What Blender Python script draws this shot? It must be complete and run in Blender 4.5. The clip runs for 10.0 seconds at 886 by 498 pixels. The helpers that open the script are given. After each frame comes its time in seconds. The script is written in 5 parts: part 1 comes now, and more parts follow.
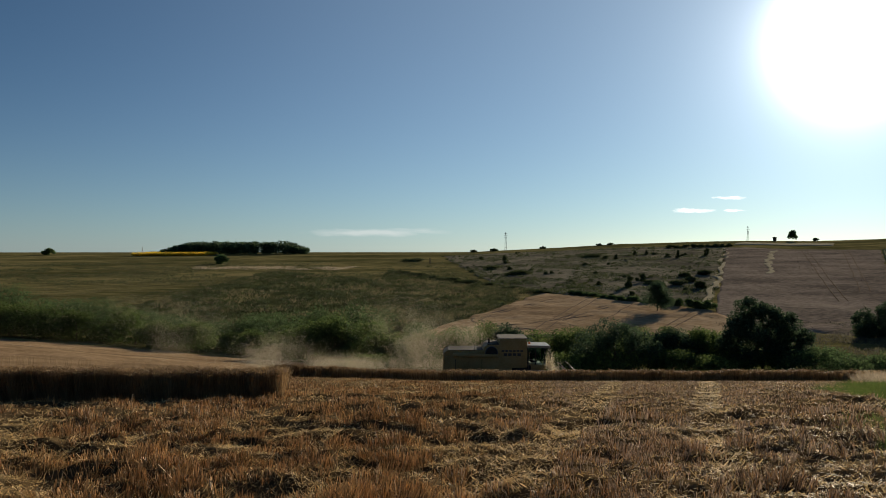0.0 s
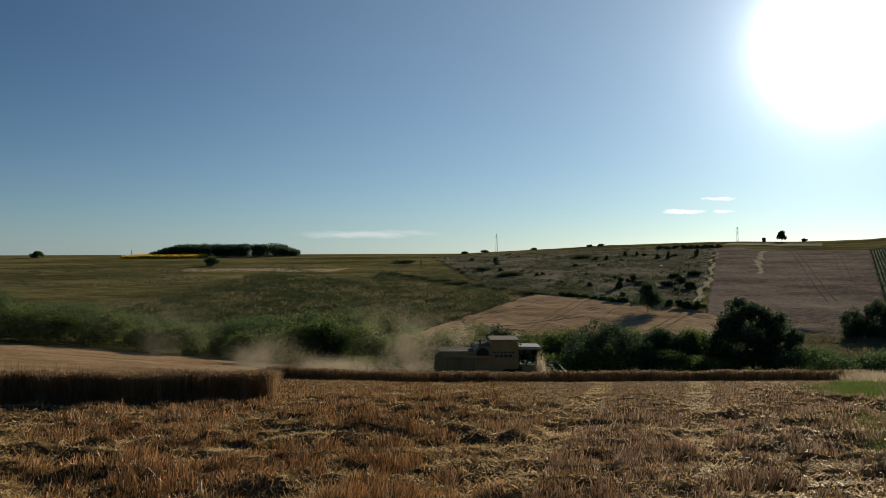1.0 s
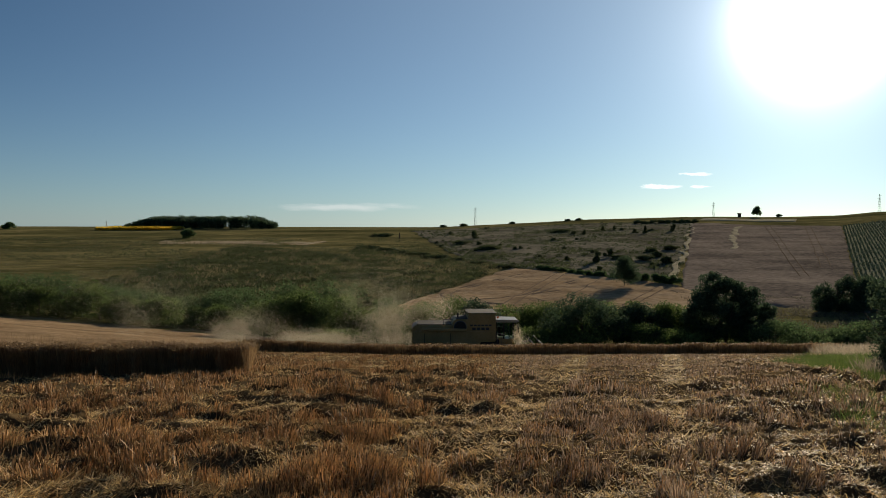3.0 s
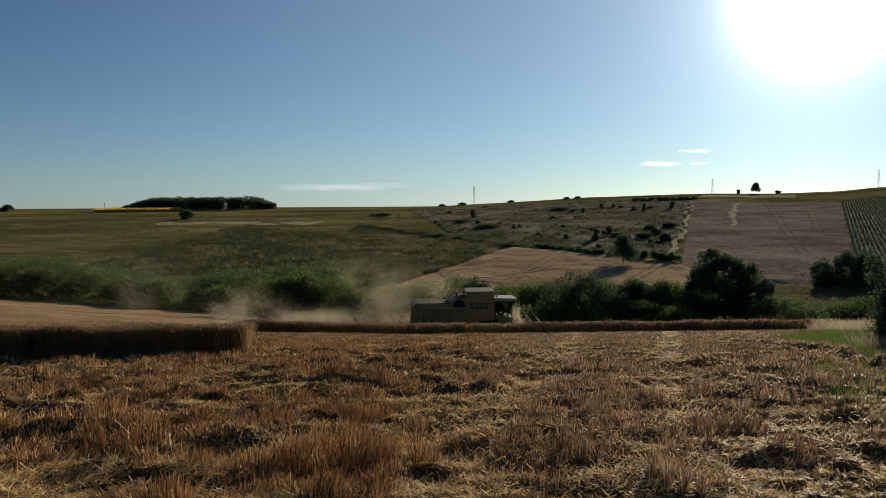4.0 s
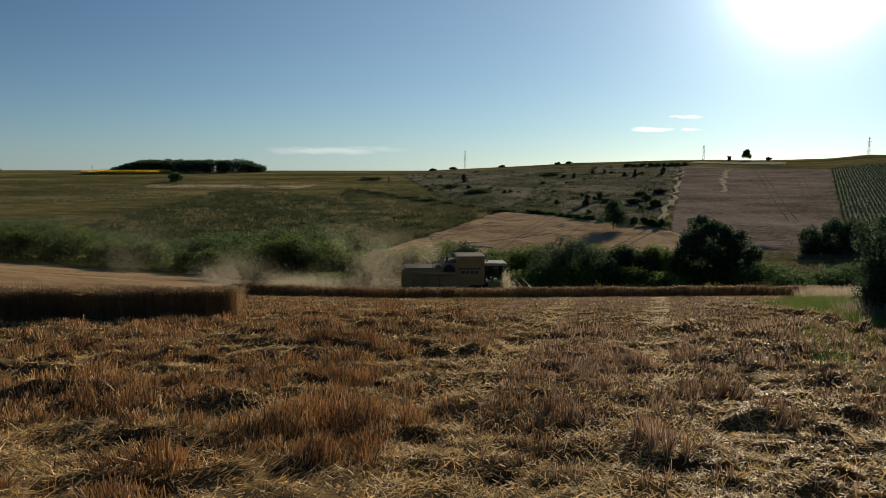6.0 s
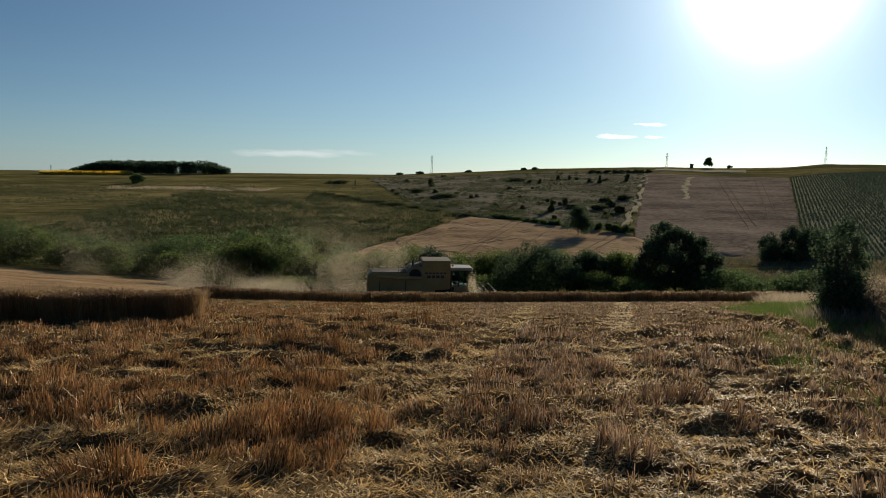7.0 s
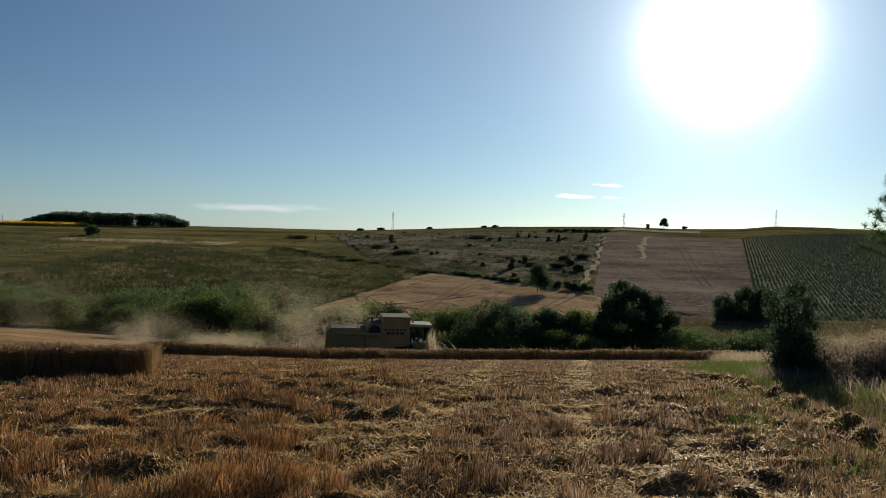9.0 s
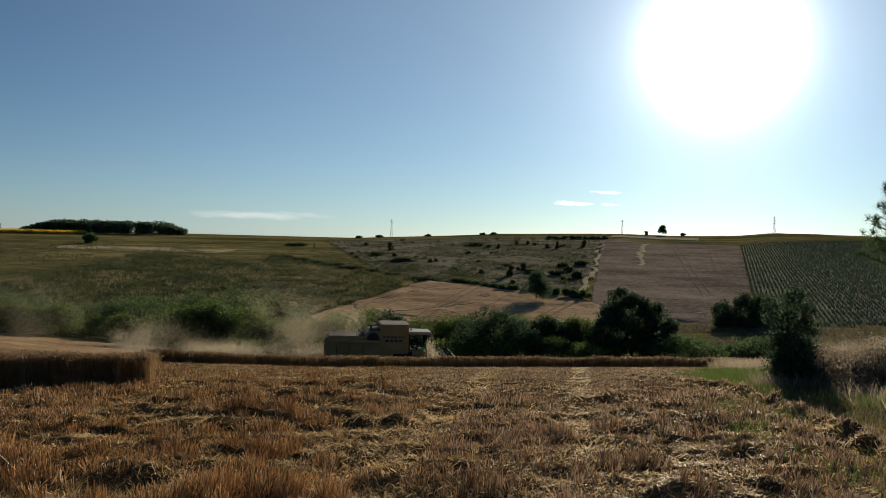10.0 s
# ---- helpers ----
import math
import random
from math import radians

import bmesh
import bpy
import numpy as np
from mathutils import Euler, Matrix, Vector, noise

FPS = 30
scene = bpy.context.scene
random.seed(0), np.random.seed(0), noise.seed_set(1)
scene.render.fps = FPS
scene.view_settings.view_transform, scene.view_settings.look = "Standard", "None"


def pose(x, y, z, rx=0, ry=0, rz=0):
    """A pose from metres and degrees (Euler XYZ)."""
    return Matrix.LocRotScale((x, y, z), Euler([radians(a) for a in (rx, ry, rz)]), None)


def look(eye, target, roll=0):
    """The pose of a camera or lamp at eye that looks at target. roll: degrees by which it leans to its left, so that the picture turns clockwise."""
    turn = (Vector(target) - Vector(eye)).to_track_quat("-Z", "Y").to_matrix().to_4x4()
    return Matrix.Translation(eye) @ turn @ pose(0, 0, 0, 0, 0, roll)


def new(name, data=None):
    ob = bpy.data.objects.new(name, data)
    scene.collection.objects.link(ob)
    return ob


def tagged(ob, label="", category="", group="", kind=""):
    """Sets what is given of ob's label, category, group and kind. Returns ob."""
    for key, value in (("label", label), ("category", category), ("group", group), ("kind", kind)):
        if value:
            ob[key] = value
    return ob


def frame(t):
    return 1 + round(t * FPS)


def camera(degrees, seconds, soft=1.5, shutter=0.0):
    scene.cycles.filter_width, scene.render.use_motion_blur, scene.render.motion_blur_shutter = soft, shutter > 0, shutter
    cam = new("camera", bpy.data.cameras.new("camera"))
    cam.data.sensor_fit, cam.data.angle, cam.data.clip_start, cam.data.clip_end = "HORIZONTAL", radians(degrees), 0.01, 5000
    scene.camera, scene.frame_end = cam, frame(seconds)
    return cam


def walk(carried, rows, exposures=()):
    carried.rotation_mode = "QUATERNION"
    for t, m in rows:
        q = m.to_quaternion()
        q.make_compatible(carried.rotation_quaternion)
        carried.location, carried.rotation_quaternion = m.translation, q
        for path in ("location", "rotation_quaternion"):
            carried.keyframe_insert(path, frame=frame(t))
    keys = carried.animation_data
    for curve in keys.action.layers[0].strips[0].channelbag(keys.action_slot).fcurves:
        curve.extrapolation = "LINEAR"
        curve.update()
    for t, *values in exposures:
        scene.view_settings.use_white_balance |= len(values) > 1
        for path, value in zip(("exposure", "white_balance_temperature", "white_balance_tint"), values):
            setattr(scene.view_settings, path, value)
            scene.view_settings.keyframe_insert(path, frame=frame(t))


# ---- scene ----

from mathutils import Vector as V3

# ---------------- camera ----------------
cam = camera(60.5, 10.0, soft=0.75)
ROWS = [
    (0.0, 0.00, 0.00, 0.00, 90.00, 0.00, 0.00), (0.5, 0.00, 0.00, 0.00, 90.03, 0.10, -0.53),
    (1.0, 0.00, 0.00, 0.00, 90.12, 0.18, -0.68), (1.5, 0.00, 0.00, 0.00, 90.19, 0.01, -1.16),
    (2.0, 0.00, 0.01, 0.00, 90.24, -0.16, -1.46), (2.5, 0.00, 0.01, -0.01, 90.15, -0.43, -1.43),
    (3.0, 0.04, 0.03, -0.02, 88.12, -0.15, -2.29),
    (3.2, 0.055, 0.035, -0.02, 87.45, -0.02, -2.32), (4.3, 0.108, 0.05, -0.02, 86.47, 0.35, -2.42), (4.5, 0.11, 0.05, -0.02, 86.37, 0.33, -2.45),
    (5.0, 0.11, 0.05, -0.02, 85.50, -0.02, -2.49), (5.5, 0.105, 0.05, -0.02, 84.00, -0.20, -2.56),
    (5.7, 0.105, 0.05, -0.02, 83.88, -0.15, -2.60), (6.8, 0.10, 0.06, -0.02, 83.98, -0.60, -5.25),
    (7.0, 0.10, 0.06, -0.02, 84.23, -0.77, -5.56), (7.5, 0.10, 0.06, -0.02, 86.38, -1.19, -6.64),
    (8.0, 0.10, 0.06, -0.02, 87.73, -1.47, -8.00), (8.5, 0.10, 0.06, -0.02, 88.28, -1.63, -8.29),
    (9.0, 0.10, 0.06, -0.02, 88.55, -1.63, -8.50), (9.5, 0.10, 0.06, -0.02, 88.85, -1.56, -8.56),
    (10.0, 0.10, 0.06, -0.02, 89.10, -1.54, -8.61)]
walk(cam, [(t, pose(x, y, z, rx, ry, rz)) for t, x, y, z, rx, ry, rz in ROWS], exposures=[(0.0, 0.32), (3.0, 0.35), (5.5, 0.36), (7.5, 0.43), (10.0, 0.43)])

# ---------------- sky and sun ----------------
SUN_AZ, SUN_EL = 28.3, 13.8
sun_dir = V3((math.sin(radians(SUN_AZ)) * math.cos(radians(SUN_EL)), math.cos(radians(SUN_AZ)) * math.cos(radians(SUN_EL)), math.sin(radians(SUN_EL))))
world = bpy.data.worlds.new("sky")
scene.world = world
world.use_nodes = True
wt = world.node_tree
wt.nodes.clear()
w_out = wt.nodes.new("ShaderNodeOutputWorld")
w_bg = wt.nodes.new("ShaderNodeBackground")
w_sky = wt.nodes.new("ShaderNodeTexSky")
w_sky.sky_type, w_sky.sun_disc = "NISHITA", False
w_sky.sun_elevation, w_sky.sun_rotation = radians(SUN_EL), radians(SUN_AZ)
w_sky.air_density, w_sky.dust_density, w_sky.ozone_density = 0.85, 0.15, 3.5
w_bg.inputs["Strength"].default_value = 0.040
w_tint = wt.nodes.new("ShaderNodeMix")
w_tint.data_type, w_tint.blend_type = "RGBA", "MULTIPLY"
w_tint.inputs[0].default_value = 1.0
w_tint.inputs[7].default_value = (0.615, 0.86, 0.965, 1)
wt.links.new(w_sky.outputs[0], w_tint.inputs[6])
wt.links.new(w_tint.outputs[2], w_bg.inputs["Color"])
# glare of the sun's own disc and aureole
w_tc = wt.nodes.new("ShaderNodeTexCoord")
w_dot = wt.nodes.new("ShaderNodeVectorMath")
w_dot.operation = "DOT_PRODUCT"
w_dot.inputs[1].default_value = sun_dir
wt.links.new(w_tc.outputs["Generated"], w_dot.inputs[0])
w_max = wt.nodes.new("ShaderNodeMath")
w_max.operation = "MAXIMUM"
w_max.inputs[1].default_value = 0.0
wt.links.new(w_dot.outputs["Value"], w_max.inputs[0])
w_sum = w_bg
for power, strength, tint in ((700.0, 5.0, (1.0, 0.99, 0.97, 1)), (170.0, 0.42, (0.95, 0.98, 1.0, 1)), (45.0, 0.17, (0.90, 0.96, 1.0, 1)), (4.0, 0.185, (0.78, 0.92, 0.98, 1))):
    w_pow = wt.nodes.new("ShaderNodeMath")
    w_pow.operation = "POWER"
    w_pow.inputs[1].default_value = power
    wt.links.new(w_max.outputs[0], w_pow.inputs[0])
    w_mul = wt.nodes.new("ShaderNodeMath")
    w_mul.operation = "MULTIPLY"
    w_mul.inputs[1].default_value = strength
    wt.links.new(w_pow.outputs[0], w_mul.inputs[0])
    w_glow = wt.nodes.new("ShaderNodeBackground")
    w_glow.inputs["Color"].default_value = tint
    wt.links.new(w_mul.outputs[0], w_glow.inputs["Strength"])
    w_add = wt.nodes.new("ShaderNodeAddShader")
    wt.links.new(w_sum.outputs[0], w_add.inputs[0])
    wt.links.new(w_glow.outputs[0], w_add.inputs[1])
    w_sum = w_add
# pale haze all round the horizon
w_sep = wt.nodes.new("ShaderNodeSeparateXYZ")
wt.links.new(w_tc.outputs["Generated"], w_sep.inputs[0])
w_abs = wt.nodes.new("ShaderNodeMath")
w_abs.operation = "ABSOLUTE"
wt.links.new(w_sep.outputs["Z"], w_abs.inputs[0])
w_inv = wt.nodes.new("ShaderNodeMath")
w_inv.operation = "SUBTRACT"
w_inv.inputs[0].default_value = 1.0
wt.links.new(w_abs.outputs[0], w_inv.inputs[1])
w_hz = wt.nodes.new("ShaderNodeMath")
w_hz.operation = "POWER"
w_hz.inputs[1].default_value = 9.0
wt.links.new(w_inv.outputs[0], w_hz.inputs[0])
w_hm = wt.nodes.new("ShaderNodeMath")
w_hm.operation = "MULTIPLY"
w_hm.inputs[1].default_value = 0.115
wt.links.new(w_hz.outputs[0], w_hm.inputs[0])
w_haze = wt.nodes.new("ShaderNodeBackground")
w_haze.inputs["Color"].default_value = (0.80, 0.82, 1.0, 1)
wt.links.new(w_hm.outputs[0], w_haze.inputs["Strength"])
w_all = wt.nodes.new("ShaderNodeAddShader")
wt.links.new(w_sum.outputs[0], w_all.inputs[0])
wt.links.new(w_haze.outputs[0], w_all.inputs[1])
wt.links.new(w_all.outputs[0], w_out.inputs["Surface"])

sun = new("sun", bpy.data.lights.new("sun", "SUN"))
sun.data.energy, sun.data.angle, sun.data.color = 5.0, radians(0.55), (1.0, 0.86, 0.66)
sun.matrix_world = look(sun_dir * 100, (0, 0, 0))


# ---------------- materials ----------------
def material(name, colours, scale=1.0, fine=12.0, rough=0.9, bump=0.3, bump_size=0.05, through_light=0.0, metal=0.0, island=0.0,
             stretch=(1, 1, 1), specular=0.3, spread=0.35, contrast=0.8):
    """Two scales of noise run through a ramp of colours; island: how much each loose piece differs in lightness."""
    m = bpy.data.materials.new(name)
    m.use_nodes = True
    nt = m.node_tree
    bsdf, out = nt.nodes["Principled BSDF"], nt.nodes["Material Output"]
    tc = nt.nodes.new("ShaderNodeTexCoord")
    mp = nt.nodes.new("ShaderNodeMapping")
    mp.inputs["Scale"].default_value = stretch
    nt.links.new(tc.outputs["Object"], mp.inputs[0])
    n1, n2 = nt.nodes.new("ShaderNodeTexNoise"), nt.nodes.new("ShaderNodeTexNoise")
    n1.inputs["Scale"].default_value, n1.inputs["Detail"].default_value = scale, 5
    n2.inputs["Scale"].default_value, n2.inputs["Detail"].default_value = scale * fine, 4
    for n in (n1, n2):
        nt.links.new(mp.outputs[0], n.inputs["Vector"])
    mix = nt.nodes.new("ShaderNodeMix")
    mix.inputs[0].default_value = spread
    nt.links.new(n1.outputs["Fac"], mix.inputs[2])
    nt.links.new(n2.outputs["Fac"], mix.inputs[3])
    ramp = nt.nodes.new("ShaderNodeValToRGB")
    while len(ramp.color_ramp.elements) < len(colours):
        ramp.color_ramp.elements.new(0.5)
    for i, c in enumerate(colours):
        f = i / max(1, len(colours) - 1)
        ramp.color_ramp.elements[i].position = 0.5 + (f - 0.5) * (1.0 - contrast) * 1.6 + (f - 0.5) * 0.12
        ramp.color_ramp.elements[i].color = (*c, 1)
    nt.links.new(mix.outputs[0], ramp.inputs[0])
    colour = ramp.outputs[0]
    if island:
        geo = nt.nodes.new("ShaderNodeNewGeometry")
        rng = nt.nodes.new("ShaderNodeMapRange")
        rng.inputs[3].default_value, rng.inputs[4].default_value = 1 - island, 1 + island
        nt.links.new(geo.outputs["Random Per Island"], rng.inputs[0])
        hsv = nt.nodes.new("ShaderNodeHueSaturation")
        nt.links.new(rng.outputs[0], hsv.inputs["Value"])
        nt.links.new(colour, hsv.inputs["Color"])
        colour = hsv.outputs[0]
    nt.links.new(colour, bsdf.inputs["Base Color"])
    bsdf.inputs["Roughness"].default_value = rough
    bsdf.inputs["Metallic"].default_value = metal
    bsdf.inputs["Specular IOR Level"].default_value = specular
    if bump:
        b = nt.nodes.new("ShaderNodeBump")
        b.inputs["Strength"].default_value, b.inputs["Distance"].default_value = bump, bump_size
        nt.links.new(mix.outputs[0], b.inputs["Height"])
        nt.links.new(b.outputs[0], bsdf.inputs["Normal"])
    if through_light:
        tr = nt.nodes.new("ShaderNodeBsdfTranslucent")
        nt.links.new(colour, tr.inputs["Color"])
        ms = nt.nodes.new("ShaderNodeMixShader")
        ms.inputs[0].default_value = through_light
        nt.links.new(bsdf.outputs[0], ms.inputs[1])
        nt.links.new(tr.outputs[0], ms.inputs[2])
        nt.links.new(ms.outputs[0], out.inputs["Surface"])
    return m


M_SOIL = material("stubble_soil", [(0.025, 0.017, 0.009), (0.09, 0.06, 0.03), (0.20, 0.14, 0.07)], 0.8, 14, bump=0.6, bump_size=0.04, specular=0.0)
M_MEADOW = material("dry_meadow", [(0.06, 0.06, 0.024), (0.125, 0.112, 0.045), (0.25, 0.205, 0.09)], 0.05, 9, contrast=0.92, bump=0.5, bump_size=0.4, spread=0.45, stretch=(0.3, 1, 1), specular=0.0)
M_STRAW = material("straw", [(0.21, 0.113, 0.045), (0.36, 0.206, 0.086), (0.54, 0.35, 0.158)], 0.5, 8, 0.6, 0, through_light=0.12, island=0.85, specular=0.18)
M_STRAW_OLD = material("weathered_straw", [(0.26, 0.182, 0.115), (0.41, 0.30, 0.20), (0.58, 0.455, 0.325)], 0.5, 8, 0.65, 0, through_light=0.15, island=0.85, specular=0.18)
M_LITTER = material("cut_straw", [(0.41, 0.28, 0.115), (0.58, 0.415, 0.185), (0.73, 0.56, 0.30)], 0.7, 8, 0.6, 0, through_light=0.27, island=0.75, specular=0.11)
M_LODGED = material("lodged_straw", [(0.24, 0.15, 0.06), (0.38, 0.25, 0.10), (0.53, 0.38, 0.17)], 0.5, 8, 0.65, 0, through_light=0.2, island=0.7, specular=0.12)
M_WHEAT = material("ripe_wheat", [(0.18, 0.115, 0.058), (0.30, 0.20, 0.10), (0.45, 0.325, 0.175)], 0.4, 8, 0.75, 0, through_light=0.24, island=0.4, specular=0.15)
M_LEAF = material("bush_leaves", [(0.048, 0.076, 0.022), (0.085, 0.12, 0.035), (0.125, 0.165, 0.05)], 0.5, 5, 0.7, 0, through_light=0.55, island=0.45, specular=0.02)
M_LEAF_DARK = material("tree_leaves", [(0.042, 0.07, 0.03), (0.075, 0.115, 0.045), (0.115, 0.16, 0.06)], 0.5, 5, 0.7, 0, through_light=0.5, island=0.45, specular=0.02)
M_TREE = material("dark_tree_leaves", [(0.034, 0.055, 0.032), (0.058, 0.088, 0.048), (0.095, 0.13, 0.066)], 0.5, 5, 0.7, 0, through_light=0.45, island=0.5, specular=0.03)
M_SCRUB = material("scrub_leaves", [(0.04, 0.055, 0.024), (0.07, 0.085, 0.035), (0.12, 0.125, 0.055)], 0.2, 5, 0.6, 0, through_light=0.3, specular=0.03, island=0.4)
M_WEED = material("green_grass", [(0.05, 0.085, 0.02), (0.09, 0.13, 0.03), (0.14, 0.17, 0.05)], 0.8, 6, 0.5, 0, through_light=0.45, island=0.35)
M_REED = material("dry_weeds", [(0.19, 0.15, 0.10), (0.31, 0.255, 0.18), (0.44, 0.375, 0.275)], 0.8, 6, 0.7, 0, through_light=0.55, island=0.35)
M_HAY = material("hill_hay", [(0.10, 0.09, 0.045), (0.16, 0.14, 0.07), (0.23, 0.20, 0.11)], 0.1, 6, 0.8, 0, through_light=0.45, island=0.3, specular=0.1)
M_HAY_GREY = material("grey_hay", [(0.06, 0.056, 0.04), (0.10, 0.092, 0.065), (0.155, 0.14, 0.10)], 0.1, 6, 0.8, 0, through_light=0.45, island=0.4, specular=0.1)
M_BARK = material("bark", [(0.04, 0.03, 0.02), (0.10, 0.075, 0.05)], 3, 6, 0.9, 0.6, 0.03)
M_FIELD = material("standing_crop", [(0.20, 0.135, 0.08), (0.33, 0.235, 0.14), (0.46, 0.34, 0.215)], 0.05, 14, bump=0.6, bump_size=0.4, stretch=(1, 2.2, 1), spread=0.5, contrast=0.9, specular=0.0)
M_FALLOW = material("fallow_field", [(0.12, 0.10, 0.08), (0.21, 0.17, 0.135), (0.30, 0.245, 0.19)], 0.05, 14, bump=0.6, bump_size=0.4, spread=0.5, contrast=0.93, stretch=(1, 1.8, 1), specular=0.0)
M_DARKCROP = material("dark_crop", [(0.03, 0.038, 0.016), (0.06, 0.066, 0.027), (0.12, 0.11, 0.05)], 0.25, 7, bump=0.8, bump_size=0.6, spread=0.5, specular=0.0)
M_ROUGH = material("rough_pasture", [(0.085, 0.078, 0.056), (0.155, 0.14, 0.10), (0.25, 0.22, 0.16)], 0.06, 9, bump=0.6, bump_size=0.5, spread=0.5, contrast=0.93, specular=0.0)
M_ROWCROP = material("row_crop", [(0.14, 0.15, 0.09), (0.20, 0.20, 0.13), (0.27, 0.26, 0.17)], 0.1, 9, bump=0.4, bump_size=0.3, specular=0.0)
M_PALE = material("pale_grass", [(0.22, 0.19, 0.12), (0.38, 0.33, 0.22), (0.52, 0.46, 0.33)], 0.2, 9, bump=0.4, bump_size=0.2, specular=0.0)
M_DUST = material("dust", [(0.48, 0.425, 0.31), (0.58, 0.515, 0.385)], 0.3, 4, 1.0, 0, through_light=0.6, island=0.1, specular=0.0)
M_BODY = material("cream_paint", [(0.185, 0.135, 0.052), (0.275, 0.205, 0.08), (0.34, 0.26, 0.115)], 0.9, 9, 0.6, 0.05, 0.005, specular=0.25)
M_DARK = material("black_rubber", [(0.012, 0.012, 0.012), (0.03, 0.028, 0.024)], 4, 6, 0.8, 0.3, 0.01)
M_STEEL = material("worn_steel", [(0.08, 0.075, 0.07), (0.15, 0.14, 0.13)], 3, 6, 0.6, 0.1, 0.004, metal=0.3)


# ---------------- lie of the land ----------------
def smooth_profile(ys, zs, lo, hi, width):
    y = np.arange(lo, hi, 1.0)
    z = np.interp(y, ys, zs)
    kernel = np.ones(width) / width
    for _ in range(2):
        z = np.convolve(np.pad(z, width // 2, mode="edge"), kernel, mode="valid")[: len(y)]
    return y, z


SLOPE = smooth_profile([-400, 0, 18, 50, 53.5, 58.5, 76, 95, 130, 5000], [-1.6, -1.6, -3.62, -8.7, -10.35, -10.65, -13.1, -14.3, -14.5, -14.5], -400, 5000, 7)
CREST_U = [-0.9, -0.6, -0.4, -0.18, 0.0, 0.086, 0.16, 0.235, 0.31, 0.40, 0.46, 0.53, 0.58, 0.63, 0.71, 0.77, 0.95]
CREST_Z = [-3.6, -3.4, -3.1, -2.8, -2.5, -0.6, 0.95, 2.8, 3.75, 4.7, 4.4, 4.9, 5.8, 7.8, 7.8, 7.5, 7.0]


def smoothstep(a, b, v):
    t = np.clip((v - a) / (b - a), 0, 1)
    return t * t * (3 - 2 * t)


def height(x, y):
    """The ground's height at a place of the plan."""
    x, y = np.asarray(x, float), np.asarray(y, float)
    z = np.interp(y, *SLOPE)
    z = z + 0.08 * np.clip(-x, 0, 60) * smoothstep(28, 72, y) * (1 - smoothstep(80, 150, y))
    u = x / np.maximum(y, 30.0)
    crest = np.interp(u, CREST_U, CREST_Z)
    hill = (crest + 14.5) * np.clip((y - 130) / 290, 0, 1) - 0.004 * np.clip(y - 420, 0, 4000)
    return z + hill


TABLE = np.random.RandomState(5).rand(256, 256)


def blotch(x, y, size, seed=0):
    """Smooth random values from 0 to 1 over the plan."""
    x, y = np.asarray(x, float) / size + 37.3 * seed, np.asarray(y, float) / size + 11.7 * seed
    i, j = np.floor(x).astype(int), np.floor(y).astype(int)
    fx, fy = x - i, y - j
    fx, fy = fx * fx * (3 - 2 * fx), fy * fy * (3 - 2 * fy)
    t = lambda a, b: TABLE[a % 256, b % 256]
    return (t(i, j) * (1 - fx) + t(i + 1, j) * fx) * (1 - fy) + (t(i, j + 1) * (1 - fx) + t(i + 1, j + 1) * fx) * fy


def sheet(name, verts, faces, mat):
    """An object from arrays: verts n x 3, faces m x 3 or m x 4."""
    verts, faces = np.asarray(verts, np.float32), np.asarray(faces, np.int32)
    me = bpy.data.meshes.new(name)
    me.vertices.add(len(verts))
    me.vertices.foreach_set("co", verts.ravel())
    k = faces.shape[1]
    me.loops.add(faces.size)
    me.loops.foreach_set("vertex_index", faces.ravel())
    me.polygons.add(len(faces))
    me.polygons.foreach_set("loop_start", np.arange(0, faces.size, k, dtype=np.int32))
    me.update(calc_edges=True)
    me.materials.append(mat)
    return new(name, me)


def grid_faces(n, m):
    a = np.arange(n * m).reshape(n, m)
    return np.stack([a[:-1, :-1], a[1:, :-1], a[1:, 1:], a[:-1, 1:]], -1).reshape(-1, 4)


def build_ground():
    az = np.radians(np.concatenate([np.arange(-180, -45, 5), np.arange(-45, 50, 0.6), np.arange(50, 181, 5)]))
    r = 0.4 * 1.035 ** np.arange(0, 270)
    r = np.concatenate([[0.01], r[r < 4700]])
    A, Rr = np.meshgrid(az, r, indexing="ij")
    x, y = Rr * np.sin(A), Rr * np.cos(A)
    z = height(x, y)
    field = smoothstep(0.0, 1.5, np.interp(y, [-12, 8, 15, 33, 50, 80], [6.5, 7.2, 9.6, 18, 28, 43]) - x) * smoothstep(0.0, 2.0, x + 8 + 0.8 * np.maximum(y, 0)) * smoothstep(-12, -9, y) * smoothstep(79, 75, y)
    z = z - 0.5 * field
    ob = sheet("ground", np.stack([x, y, z], -1).reshape(-1, 3), grid_faces(*x.shape), M_MEADOW)
    ob.data.shade_smooth()
    return tagged(ob, "dry olive meadow land rolling down into a valley and up a hill", "ground", kind="structure")


build_ground()


